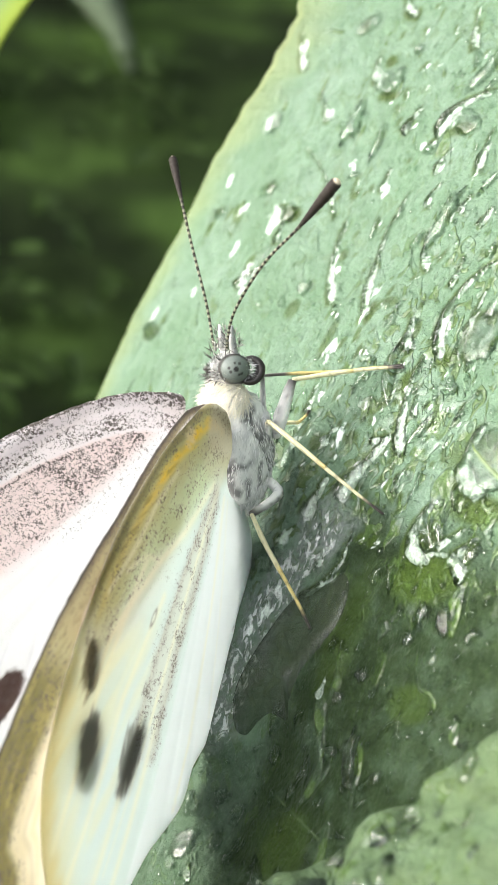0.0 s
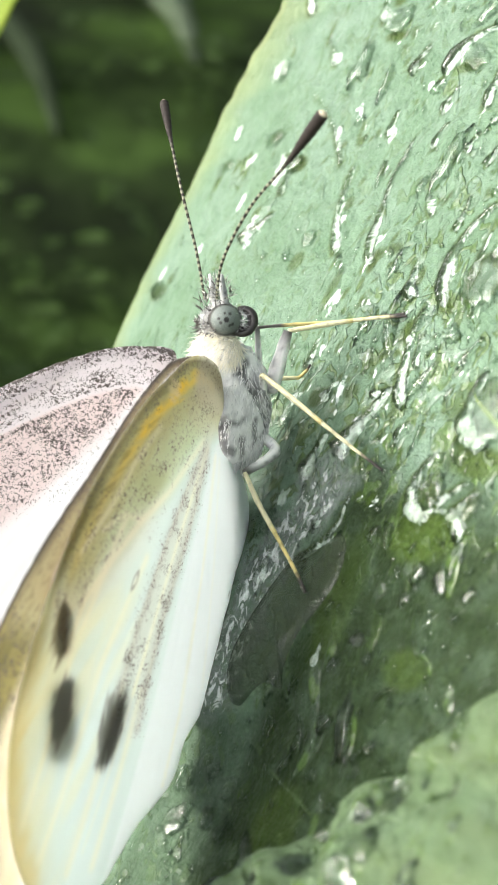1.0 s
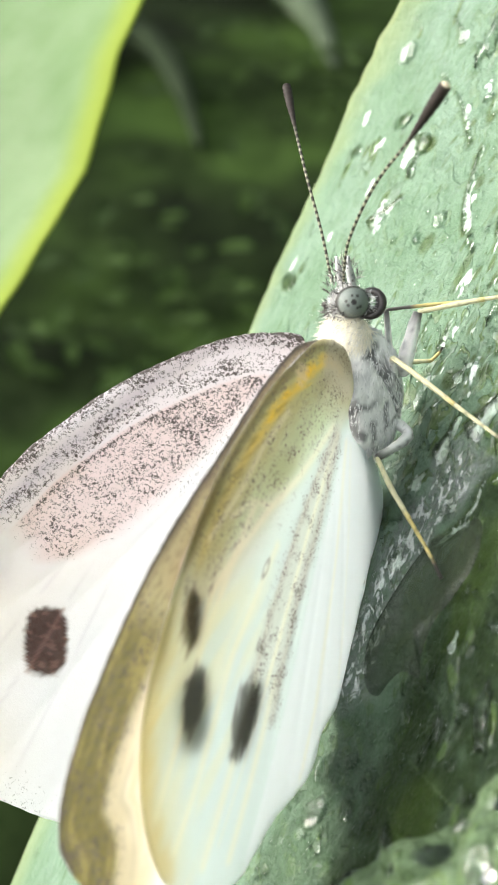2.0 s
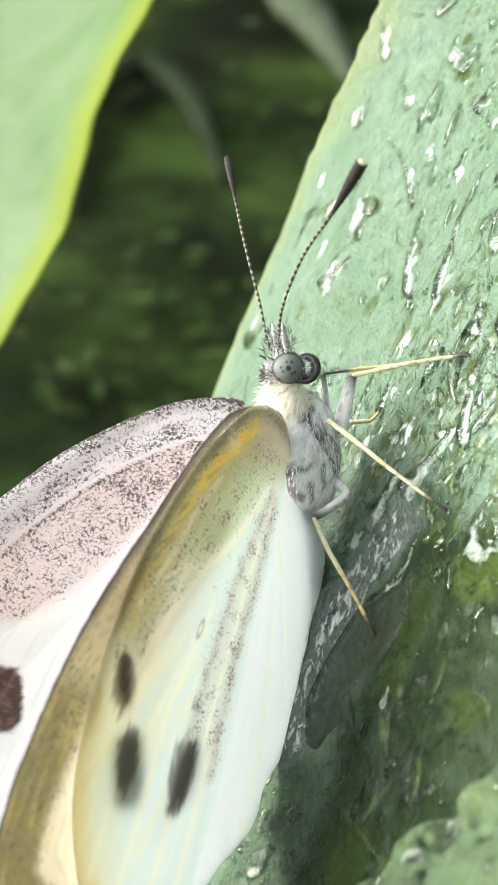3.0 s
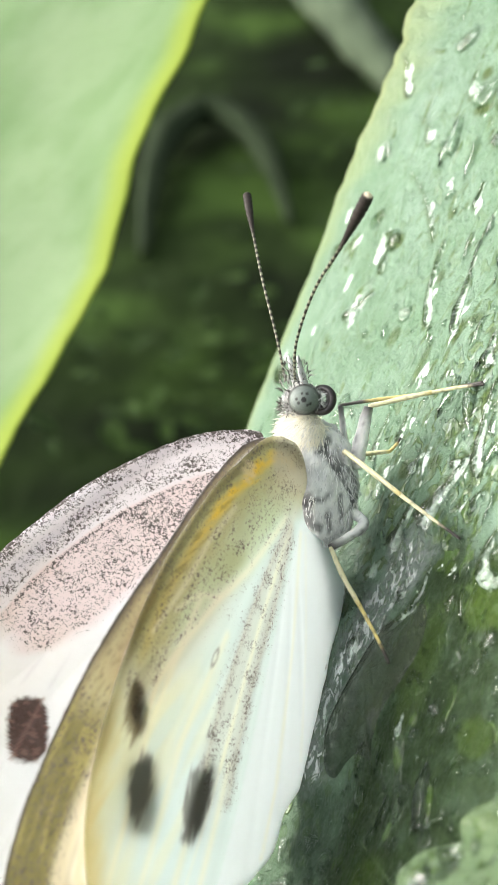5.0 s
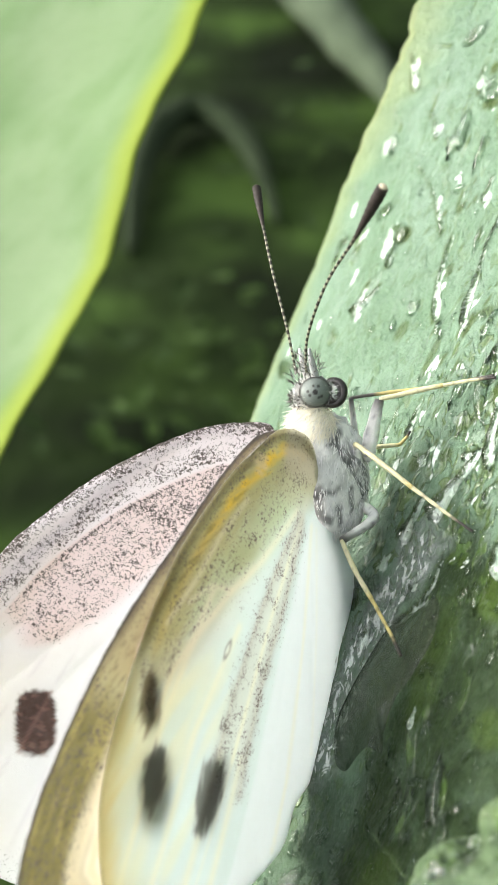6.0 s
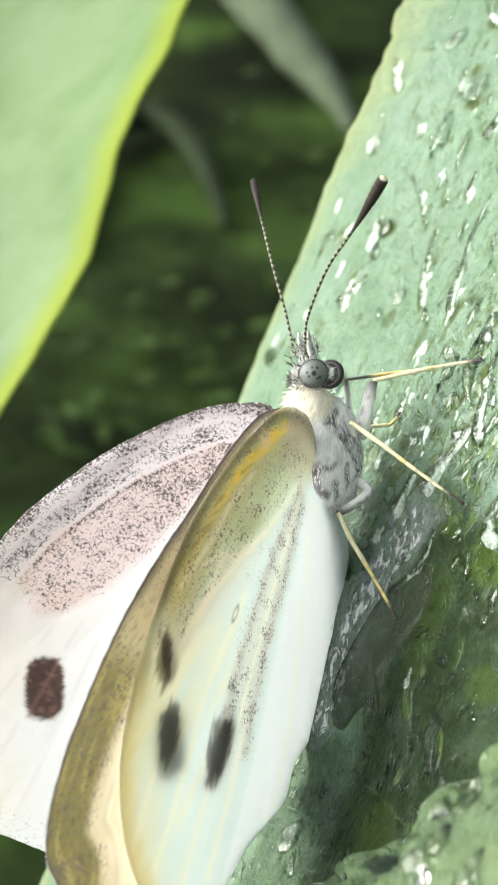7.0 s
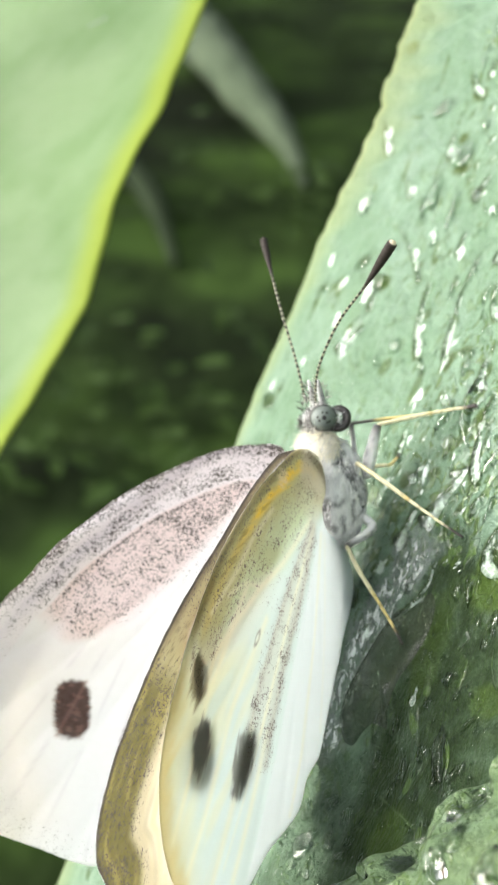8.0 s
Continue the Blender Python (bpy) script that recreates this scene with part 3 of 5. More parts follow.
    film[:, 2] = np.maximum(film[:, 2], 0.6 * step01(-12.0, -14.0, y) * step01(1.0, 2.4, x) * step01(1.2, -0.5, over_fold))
    mask[:, 0] = step01(-0.3, 2.2, over_fold + 0.4 * ragged)
    mask[:, 3] = 0.30 + 0.70 * step01(1.3, 0.6, np.hypot((x - 7.5) / 10, (y - 1.5) / 13))
    mask[:, 3] = np.maximum(mask[:, 3], film[:, 0])
    mask[:, 3] *= step01(-20, -8, x) * step01(38, 26, y) * (0.2 + 0.8 * np.maximum(step01(-6, 0, y), step01(8, 5, x)))
    mask[:, 3] = np.maximum(mask[:, 3], 0.8 * step01(0.0, 1.5, over_fold) * step01(4, -2, y))
    mask[:, 2] = np.maximum(step01(1.1, 0.1, edge) * 0.85, step01(4.2, 0.4, edge + 0.7 * np.sin(y * 0.9) * np.sin(y * 2.3)) * 0.50)
    allmask = np.concatenate([mask, mask])
    verts = np.concatenate([top, low]) * MM
    leaf = new("cabbage_leaf")
    leaf.matrix_world = LEAF
    tagged(leaf, "large pale green waxy cabbage leaf, wet with rain", "leaf")
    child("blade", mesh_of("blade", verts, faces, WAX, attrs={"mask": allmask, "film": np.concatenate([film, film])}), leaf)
    for pts, w, lift in (([(36, 70), (37, 20), (36, -58)], 1.1, 0.1), ([(35, -8), (15.4, 0.1), (10.6, 2.7)], 0.20, -0.10),
                         ([(36, 12), (20, 22), (6, 25), (-10, 33)], 0.20, -0.10), ([(11.4, -15.6), (8.4, -14.9), (5.1, -14.0), (3.1, -13.3)], 0.14, -0.115)):
        way = [(r, s, blade_height(r, s) + lift) for r, s in spline(pts, 70)]
        child("vein", mesh_of("vein", *tube(way, [w, w * 0.8, w * 0.45], 10, 0.15), DIM_RIB if w < 0.15 else RIB), leaf, "dull green leaf vein" if w < 0.15 else "pale yellow-green leaf vein")


build_wet_leaf()


# ---- the butterfly ----
butterfly = new("butterfly")
butterfly.matrix_world = LEAF
tagged(butterfly, "small white butterfly with grey-dusted, half-open wings on the wet leaf", "butterfly")

# the right wing's plane: its root, its ways to the rear and upwards, and its outer side; the left wing mirrors it
W_ROOT, W_REAR, W_UP, W_OUT = (np.array(q) for q in ((1.24, -1.0, 4.0), (0.1848, -0.9797, -0.0780), (0.3890, 0.0, 0.9212), (0.9025, 0.2006, -0.3811)))

FORE = [(1.3, 0.75), (0.2, 0.75), (-0.62, 1.32), (-0.98, 2.15), (-0.85, 3.3), (0.3, 5.25), (2.15, 6.6), (3.6, 7.45), (6.2, 8.75), (8.5, 9.9), (11.2, 11.0), (13.8, 11.75), (16.3, 12.3), (18.2, 12.45), (20.0, 12.3), (21.3, 11.8), (22.2, 10.6),
        (23.1, 8.4), (23.2, 5.4), (22.6, 2.6), (20.9, 0.75), (19.8, 0.15), (18.3, -0.7), (16.3, -2.5), (14.4, -2.8), (12.5, -4.0), (10.6, -4.2), (8.2, -4.3), (5.5, -4.1), (3.5, -3.5), (2.4, -1.9), (2.25, -0.1)]
# the left forewing is held further forward
FORE_SPREAD = [(0.6, 1.2), (-1.37, 2.0), (-1.0, 3.45), (-0.2, 4.8), (0.95, 6.1), (2.45, 7.45), (4.2, 8.8), (6.0, 9.85), (8.2, 11.0), (10.2, 11.65), (12.2, 12.4), (16.6, 13.1), (20.0, 12.9), (22.2, 11.5),
               (23.0, 8.4), (23.0, 5.4), (22.7, 2.2), (20.6, 0.4), (18.6, 0.0), (15.2, -2.8), (12.4, -4.1), (8.8, -4.7), (5.1, -4.7), (2.9, -3.1), (1.5, -0.8)]
HIND = [(1.3, 0.7), (0.2, 0.7), (-0.68, 1.28), (-1.05, 2.1), (-0.92, 3.2), (-0.4, 4.2), (0.6, 5.1), (2.3, 6.45), (3.7, 7.3), (6.1, 8.5), (8.6, 9.2), (10.8, 9.55), (13.3, 9.75), (16.3, 9.6), (18.3, 8.9), (20.0, 7.8), (21.6, 6.0),
        (22.1, 3.8), (21.8, 2.0), (20.9, 0.65), (19.8, 0.05), (18.3, -0.8), (16.3, -2.6), (14.4, -2.9), (12.5, -4.1), (10.6, -4.3), (8.2, -4.4), (5.5, -4.2), (3.5, -3.6), (2.35, -2.0), (2.2, -0.2)]


def over(base, colour, amount):
    amount = np.clip(amount, 0, 1)[:, None]
    return base * (1 - amount) + np.array(colour) * amount


def hash01(n, seed):
    return np.random.RandomState(seed).rand(n)


def costa_dist(a, b, outline, upto):
    return line_dist(a, b, [tuple(q) for q in spline(outline[1:upto], 60)])


def block(a, b, ca, cb, wa, wb, turn):
    """Like oval, with squarer shoulders."""
    t = radians(turn)
    u, v = (a - ca) * math.cos(t) + (b - cb) * math.sin(t), -(a - ca) * math.sin(t) + (b - cb) * math.cos(t)
    return (np.abs(u / wa) ** 3 + np.abs(v / wb) ** 3) ** (1 / 3)


def fore_upper(a, b):
    """Upper side: white, grey-dusted towards the root and along the front edge, with two dark spots."""
    n = len(a)
    tint = np.tile(np.array((0.96, 0.94, 0.97)), (n, 1))
    d = costa_dist(a, b, FORE_SPREAD, 14)
    mottle = patch_noise(a, b, 0.8, 1)
    lower = np.interp(a, [0, 7.4, 9.9, 11.7, 13], [2.2, 4.6, 5.8, 7.2, 9.0])
    cell = step01(-0.5, 0.5, b - lower) * step01(1.12, 0.94, block(a, b, 4.0, 6.2, 8.2, 4.6, 22) + 0.03 * mottle) * step01(1.75, 1.95, d)
    tint = over(tint, (0.90, 0.74, 0.745), 0.9 * cell)
    dust = (0.53 + 0.22 * mottle + 0.14 * step01(9, 2, a)) * cell
    strip = step01(1.9, 1.75, d) * step01(17.5, 9, a)
    tint = over(tint, (0.93, 0.84, 0.88), 0.7 * strip)
    dust = np.maximum(dust, (0.59 + 0.30 * mottle) * strip)
    for off, w, k in ((0.72, 0.09, 0.6), (1.82, 0.08, 0.7)):
        dust = dust * (1 - k * np.exp(-((d - off) / w) ** 2))
    dust = np.maximum(dust, 0.85 * np.exp(-((d - 2.05) / 0.13) ** 2) * step01(11.5, 10, a) * step01(0, 3, a))
    dust = np.maximum(dust, 1.0 * step01(0.20, 0.08, d) * step01(19, 11, a))
    dust = np.maximum(dust, 0.35 * step01(1.6, 0.4, np.abs(b - lower)) * step01(10, 5, a) * (b < lower))
    tip = step01(20.6, 22.6, a + 0.35 * (b - 6) * (b > 6))
    dust = np.maximum(dust, (0.26 + 0.2 * mottle) * tip)
    ragged = 0.03 * np.sin(a * 9) * np.sin(b * 11) + 0.09 * patch_noise(a, b, 0.25, 4)
    for ca, cb, wa, wb, turn in ((15.6, 6.7, 1.5, 0.92, -22), (15.1, 3.1, 1.5, 0.6, 5)):
        tint = over(tint, (0.080, 0.034, 0.028), step01(1.14, 0.90, block(a, b, ca, cb, wa, wb, turn) + ragged))
    worn = step01(1.2, 0.9, block(a, b, 15.6, 6.7, 1.5, 0.92, -22)) * step01(0.05, 0.45, patch_noise(a, b * 0.5, 0.22, 6) + 0.3 * patch_noise(a, b, 0.5, 8))
    tint = over(tint, (0.26, 0.13, 0.10), 0.6 * worn)
    tint = over(tint, (0.30, 0.15, 0.12), 0.5 * np.exp(-(line_dist(a, b, [(14.0, 6.6), (17.2, 6.9)]) / 0.10) ** 2))
    for k, end in enumerate(((22.5, 10), (23, 8), (23, 5.5), (22.5, 3), (21, 0.8))):
        v = line_dist(a, b, [(10.5, 7.0 - 0.9 * k), end])
        keep = step01(1.3, 1.6, block(a, b, 15.6, 6.7, 1.5, 0.92, -22))
        tint = over(tint, (0.76, 0.72, 0.78), 0.35 * np.exp(-(v / 0.09) ** 2) * step01(11, 13, a) * keep)
    return np.c_[tint, np.clip(dust, 0, 1)]


def fore_under(a, b):
    """Underside: olive and tan along the front edge and tip, white behind, two grey spots."""
    n = len(a)
    tint = np.tile(np.array((0.92, 0.94, 0.94)), (n, 1))
    d = costa_dist(a, b, FORE[1:], 16)
    mottle = patch_noise(a, b, 1.1, 7)
    streak = patch_noise(a * 0.16, d, 0.42, 31)
    fleck = patch_noise(a * 0.5, d, 0.16, 33)
    tint = over(tint, (0.36, 0.31, 0.12), step01(1.25, 0.75, (d + 0.25 * mottle + 0.3 * streak) / np.interp(a, [0, 6, 10, 13], [0.4, 0.6, 1.4, 2.2])) * 0.9)
    tint = over(tint, (0.19, 0.165, 0.045), step01(12.2, 14.0, a) * step01(3.1, 2.2, d - 0.10 * np.clip(a - 14, 0, 8) + 0.5 * mottle + 0.6 * streak))
    tint = over(tint, (0.36, 0.31, 0.10), 0.8 * step01(11.0, 14.0, a) * step01(-0.1, 0.4, streak + 0.4 * fleck) * step01(3.4, 2.2, d))
    tint = over(tint, (0.06, 0.05, 0.02), 0.55 * step01(9.0, 12.0, a) * step01(0.15, 0.4, fleck) * step01(2.8, 2.0, d))
    tint = over(tint, (0.62, 0.52, 0.24), 0.85 * step01(-0.4, 0.3, streak) * step01(13.5, 17, a) * np.exp(-((d - 3.6) / 0.9) ** 2))
    tint = over(tint, (0.80, 0.72, 0.52), 0.7 * step01(7.5, 2.8, d) * step01(1.9, 2.6, d) * step01(9, 12, a))
    tint = over(tint, (0.15, 0.12, 0.07), step01(0.55, 0.15, d) * step01(14, 9, a) * 0.8)
    tint = over(tint, (0.04, 0.03, 0.025), step01(0.17, 0.06, d) * 0.95)
    dust = (0.55 + 0.2 * mottle) * step01(2.2, 0.8, d) * step01(14, 7, a)
    dust = np.maximum(dust, (0.50 + 0.3 * mottle + 0.35 * fleck) * step01(10.5, 13.5, a) * step01(3.1, 2.2, d))
    for ca, cb, wa, wb, turn in ((15.4, 6.8, 1.4, 0.75, -18), (15.1, 3.1, 1.6, 0.7, 3)):
        tint = over(tint, (0.45, 0.44, 0.42), step01(1.15, 0.6, oval(a, b, ca, cb, wa, wb, turn)))
    return np.c_[tint, np.clip(dust, 0, 1)]


def hind_under(a, b):
    """Underside: mint white, yellow-green in the cell, orange at the shoulder, grey-dusted fold."""
    n = len(a)
    tint = np.tile(np.array((0.74, 0.875, 0.83)), (n, 1))
    d = costa_dist(a, b, HIND[1:], 16)
    mottle = patch_noise(a, b, 0.7, 3)
    broad = patch_noise(a, b, 2.2, 5)
    along = np.arctan2(b - 1.0, a + 1.0)
    streak = patch_noise(along * 7.0, np.hypot(a + 1.0, b - 1.0) * 0.12, 0.35, 21)
    fine = patch_noise(along * 16.0, np.hypot(a + 1.0, b - 1.0) * 0.3, 0.35, 23)
    arc = [(1.0, 1.4), (1.64, 3.25), (3.1, 5.2), (5.0, 6.4), (7.0, 7.2), (9.4, 8.4)]
    cell_vein = [(2.4, 1.65), (5.3, 3.5), (7.0, 5.0), (9.1, 6.35), (11.0, 7.4), (13.1, 7.7)]
    fold_a = [(2.5, 1.36), (4.6, 2.1), (7.1, 2.8), (9.4, 3.1), (11.4, 3.33), (13.3, 3.4)]
    fold_b = [(2.7, 1.1), (5.3, 1.15), (7.4, 1.4), (10.2, 1.56), (12.8, 1.54), (14.7, 1.4)]
    above = b - np.interp(a, [0, 2.4, 5.3, 7.0, 9.1, 11.0, 14, 20], [0.5, 1.65, 3.5, 5.0, 6.35, 7.4, 8.6, 9.0])
    mid = b - np.interp(a, [0, 2.5, 4.6, 7.1, 9.4, 11.4, 20], [0.6, 1.36, 2.1, 2.8, 3.1, 3.33, 4.0])
    # cream and yellow towards the front and outer edge
    tint = over(tint, (0.78, 0.86, 0.68), 0.7 * step01(0.0, 3.5, mid) * step01(16, 4, a))
    tint = over(tint, (0.82, 0.83, 0.62), 0.5 * step01(2.4, 0.3, d) * step01(9.5, 14, a))
    tint = over(tint, (0.85, 0.88, 0.66), 0.55 * step01(-0.25, 0.35, streak) * step01(7, 13, a) * step01(-0.5, 0.8, mid))
    tint = over(tint, (0.74, 0.65, 0.30), 0.65 * step01(1.2, 0.1, d + 0.4 * fine) * step01(10.5, 13, a))
    tint = over(tint, (0.58, 0.71, 0.44), 0.85 * step01(-1.0, 1.2, above) * step01(12.5, 8.0, a))
    tint = over(tint, (0.47, 0.57, 0.30), 0.60 * step01(-0.2, 0.5, broad) * step01(0.2, 0.9, above) * step01(11, 7, a))
    # front edge: dusky rim, orange streak, olive shadow
    front = step01(12.0, 9.5, a)
    tint = over(tint, (0.50, 0.52, 0.25), 0.85 * step01(2.5, 1.4, d + 0.3 * mottle + 0.35 * fine) * front)
    tint = over(tint, (0.62, 0.56, 0.20), 0.7 * np.exp(-((d - 0.85) / 0.30) ** 2) * front * step01(0.0, 1.2, a) * step01(3.2, 4.4, b))
    tint = over(tint, (0.95, 0.70, 0.06), (0.72 + 0.9 * fine + 0.4 * mottle) * np.exp(-((d - 0.90 + 0.22 * streak + 0.15 * mottle) / (0.30 - 0.02 * np.clip(a, 0, 6))) ** 2) * step01(-0.6, 0.0, a) * step01(1.5, 2.3, b) * step01(8.0, 3.0, a))
    tint = over(tint, (0.33, 0.30, 0.15), 0.9 * step01(0.60, 0.15, d + 0.2 * fine) * front)
    tint = over(tint, (0.30, 0.28, 0.11), 0.7 * step01(0.1, 0.5, fine) * step01(1.9, 0.9, d) * front * step01(1.0, 3.0, a))
    tint = over(tint, (0.54, 0.54, 0.42), 0.8 * step01(1.9, 1.3, np.hypot(a + 0.4, 0.8 * (b - 1.9))) * step01(3.8, 3.0, b))
    tint = over(tint, (0.80, 0.72, 0.45), 0.7 * step01(0.45, 0.1, np.hypot(a - 1.3, b - 4.85) - 0.25 * np.abs(np.sin(a * 8))))
    # shoulder pad
    tint = over(tint, (0.50, 0.50, 0.32), 0.55 * step01(2.5, 1.5, np.hypot(a - 0.3, b - 2.0)) * step01(1.2, 1.7, d))
    # folds and veins
    band = step01(-0.25, 0.15, b - np.interp(a, [2.7, 5.3, 7.4, 10.2, 14.7, 20], [1.1, 1.15, 1.4, 1.56, 1.4, 1.5])) * step01(0.3, -0.2, mid)
    tint = over(tint, (0.74, 0.78, 0.66), 0.6 * band * step01(16.5, 12, a))
    veins = [(arc[2:], 0.11, 0.55), (cell_vein, 0.15, 0.85), (fold_a, 0.07, 0.5), ([(2.6, 1.2), (7.2, 2.0), (13.5, 2.4)], 0.12, 0.8), (fold_b, 0.06, 0.4),
             ([(7.0, 5.0), (7.2, 6.3), (8.2, 7.4)], 0.10, 0.6), ([(8.3, 4.0), (13, 5.2), (20.6, 5.6)], 0.16, 0.75), ([(7.4, 6.2), (13, 7.3), (19.6, 7.3)], 0.16, 0.75),
             ([(13.4, 3.3), (20.9, 3.6)], 0.17, 0.75), ([(13.3, 1.8), (20.4, 1.9)], 0.17, 0.7), ([(11.5, 2.2), (20, 2.9)], 0.08, 0.4),
             ([(2.6, 0.4), (7.6, -0.7), (13.5, -1.8), (16.5, -1.9)], 0.10, 0.55), ([(2.6, 0.0), (7.0, -1.6), (12, -3.2)], 0.07, 0.3)]
    tint = over(tint, (0.84, 0.93, 0.92), 0.85 * step01(0.1, -0.3, b - np.interp(a, [0, 2.6, 8, 14, 20], [0.4, 0.7, 0.9, 0.7, 0.9])) * step01(1.0, 2.6, a))
    for pts, w, k in veins:
        tint = over(tint, (0.88, 0.91, 0.72), 0.9 * k * np.exp(-(line_dist(a, b, pts) / (1.3 * w)) ** 2))
    # dark scales
    dust = (0.46 + 0.3 * mottle) * step01(2.6, 1.2, d) * front
    dust = np.maximum(dust, (0.62 + 0.25 * mottle) * np.exp(-((d - 1.95) / 0.35) ** 2) * step01(3.5, 7, a) * step01(12.2, 11, a))
    dust = np.maximum(dust, (0.42 + 0.4 * mottle + 0.3 * fine) * step01(-0.5, 0.5, above) * step01(13, 9.5, a))
    dust = np.maximum(dust, (0.30 + 0.4 * mottle) * step01(0.4, 1.2, mid) * step01(0.4, -0.6, above) * step01(10, 6, a))
    for pts in (fold_a, fold_b):
        tint = over(tint, (0.50, 0.52, 0.45), 0.55 * np.exp(-(line_dist(a, b, pts) / 0.30) ** 2) * (1 + 0.6 * mottle))
    for pts, k in ((fold_a, 0.76), (fold_b, 0.76)):
        near = line_dist(a, b, pts)
        dust = np.maximum(dust, (0.78 * k + 0.35 * mottle) * np.exp(-(near / 0.24) ** 2))
        dust = np.maximum(dust, (0.48 + 0.45 * mottle) * np.exp(-(near / 0.60) ** 2))
    dust = np.maximum(dust, (0.36 + 0.45 * mottle + 0.25 * fine) * band * step01(16.5, 13.5, a))
    dust = np.maximum(dust, 0.50 * step01(2.2, 1.2, np.hypot(a - 0.3, b - 2.4)))
    dust = np.maximum(dust, (0.50 + 0.5 * mottle) * step01(1.2, 0.4, oval(a, b, 13.0, 2.9, 2.6, 0.75, 3)))
    dust = np.maximum(dust, (0.50 + 0.5 * mottle) * step01(1.2, 0.4, oval(a, b, 12.0, 8.6, 2.0, 0.7, -28)))
    flame = np.exp(-((d - 1.0) / 0.38) ** 2) * step01(-1.1, -0.7, a) * step01(8.5, 3.0, a)
    dust = dust * (1 - 0.6 * flame)
    rag = 0.07 * np.sin(b * 14 + a * 1.5) + 0.45 * patch_noise(a * 0.35, b, 0.22, 11)
    tint = over(tint, (0.25, 0.235, 0.14), 0.85 * step01(1.1, 0.7, 0.3 * fine + rag + oval(a, b, 12.55, 8.4, 1.30, 0.50, -18)))
    # the forewing's two spots, as they show through, are painted on
    tint = over(tint, (0.27, 0.30, 0.27), 0.9 * step01(1.10, 0.66, 0.8 * rag + oval(a, b, 15.25, 6.95, 1.45, 0.66, -11)))
    tint = over(tint, (0.25, 0.27, 0.24), 0.9 * step01(1.12, 0.66, 0.8 * rag + oval(a, b, 15.2, 3.4, 1.75, 0.80 * np.clip(1.25 - 0.16 * (a - 14.0), 0.6, 1.25), -2)))
    tint = over(tint, (0.30, 0.32, 0.27), 0.85 * np.exp(-((oval(a, b, 9.35, 4.4, 0.36, 0.14, 10) - 1) / 0.35) ** 2))
    tint = over(tint, (0.25, 0.25, 0.22), step01(0.10, 0.05, np.hypot(a - 7.7, b + 3.6)))
    return np.c_[tint, np.clip(dust, 0, 1)]


def hind_upper(a, b):
    tint = np.tile(np.array((0.93, 0.92, 0.92)), (len(a), 1))
    dust = 0.5 * step01(6, 1, a)
    tint = over(tint, (0.10, 0.06, 0.05), step01(1.2, 0.8, oval(a, b, 12.4, 8.1, 1.1, 0.5, -25)))
    return np.c_[tint, dust]


def build_wing(name, outline, centre, lift, under, upper, side):
    n, rings = 330, 84
    rim = spline(outline, n, closed=True)
    wob = np.array([0.05 * noise.noise(Vector((q[0] * 2.2, q[1] * 2.2, lift))) for q in rim])
    rim = rim + (rim - centre) / np.linalg.norm(rim - centre, axis=1)[:, None] * wob[:, None]
    k = np.linspace(0, 1, rings + 1)[1:]
    ab = np.concatenate([[centre], (np.array(centre) + k[:, None, None] * (rim - centre)).reshape(-1, 2)])
    a, b = ab[:, 0], ab[:, 1]
    camber = 0.22 * np.sin(np.clip((b + 6) / 19, 0, 1) * math.pi) * step01(1, 8, a) - 0.5 * step01(14, 23, a) ** 2 * 0.4
    pleat = np.zeros(len(a))
    for i, ang in enumerate(np.linspace(-0.42, 0.62, 9)):
        pleat += 0.036 * np.exp(-((b - 1.5 - (a - 1) * math.tan(ang)) / (0.10 + 0.012 * a)) ** 2) * step01(3, 7, a)
    bend = 0.10 * step01(1.2, -1.2, a)
    z = lift + camber + pleat - bend - 0.2
    thick = np.where(np.arange(len(a)) >= 1 + (rings - 1) * n, 0.012, 0.045)

    def place(off):
        p = W_ROOT + a[:, None] * W_REAR + b[:, None] * W_UP + (z + off)[:, None] * W_OUT
        return p * (side, 1, 1) * MM

    verts = np.concatenate([place(thick), place(-thick)])
    faces = []
    m = len(a)
    for q in range(n):
        t = (q + 1) % n
        faces.append((0, 1 + q, 1 + t))
        faces.append((m, m + 1 + t, m + 1 + q))
        for i in range(rings - 1):
            c, d = 1 + i * n + q, 1 + i * n + t
            faces.append((c, c + n, d + n, d))
            faces.append((m + c, m + d, m + d + n, m + c + n))
        c, d = 1 + (rings - 1) * n + q, 1 + (rings - 1) * n + t
        faces.append((c, m + c, m + d, d))
    if side < 0:
        faces = [f[::-1] for f in faces]
    tint = np.concatenate([under(a, b), upper(a, b)])
    # the left hindwing is paled so that it shades the forewing less
    if side < 0 and lift:
        tint[:, :3] = 0.35 * tint[:, :3] + 0.62
        tint[:, 3] *= 0.3
    return mesh_of(name, verts, faces, FORE_SCALES if lift == 0 else HIND_SCALES, attrs={"tint": tint})


for side in (1, -1):
    child("forewing", build_wing("forewing", FORE if side > 0 else FORE_SPREAD, (12.0, 5.0), 0.0, fore_under, fore_upper, side), butterfly,
          "white forewing with grey dusting and dark brown spots")
    child("hindwing", build_wing("hindwing", HIND, (9.5, 2.2), 0.22, hind_under, hind_upper, side), butterfly,
          "translucent pale yellow-green hindwing with an orange shoulder streak")


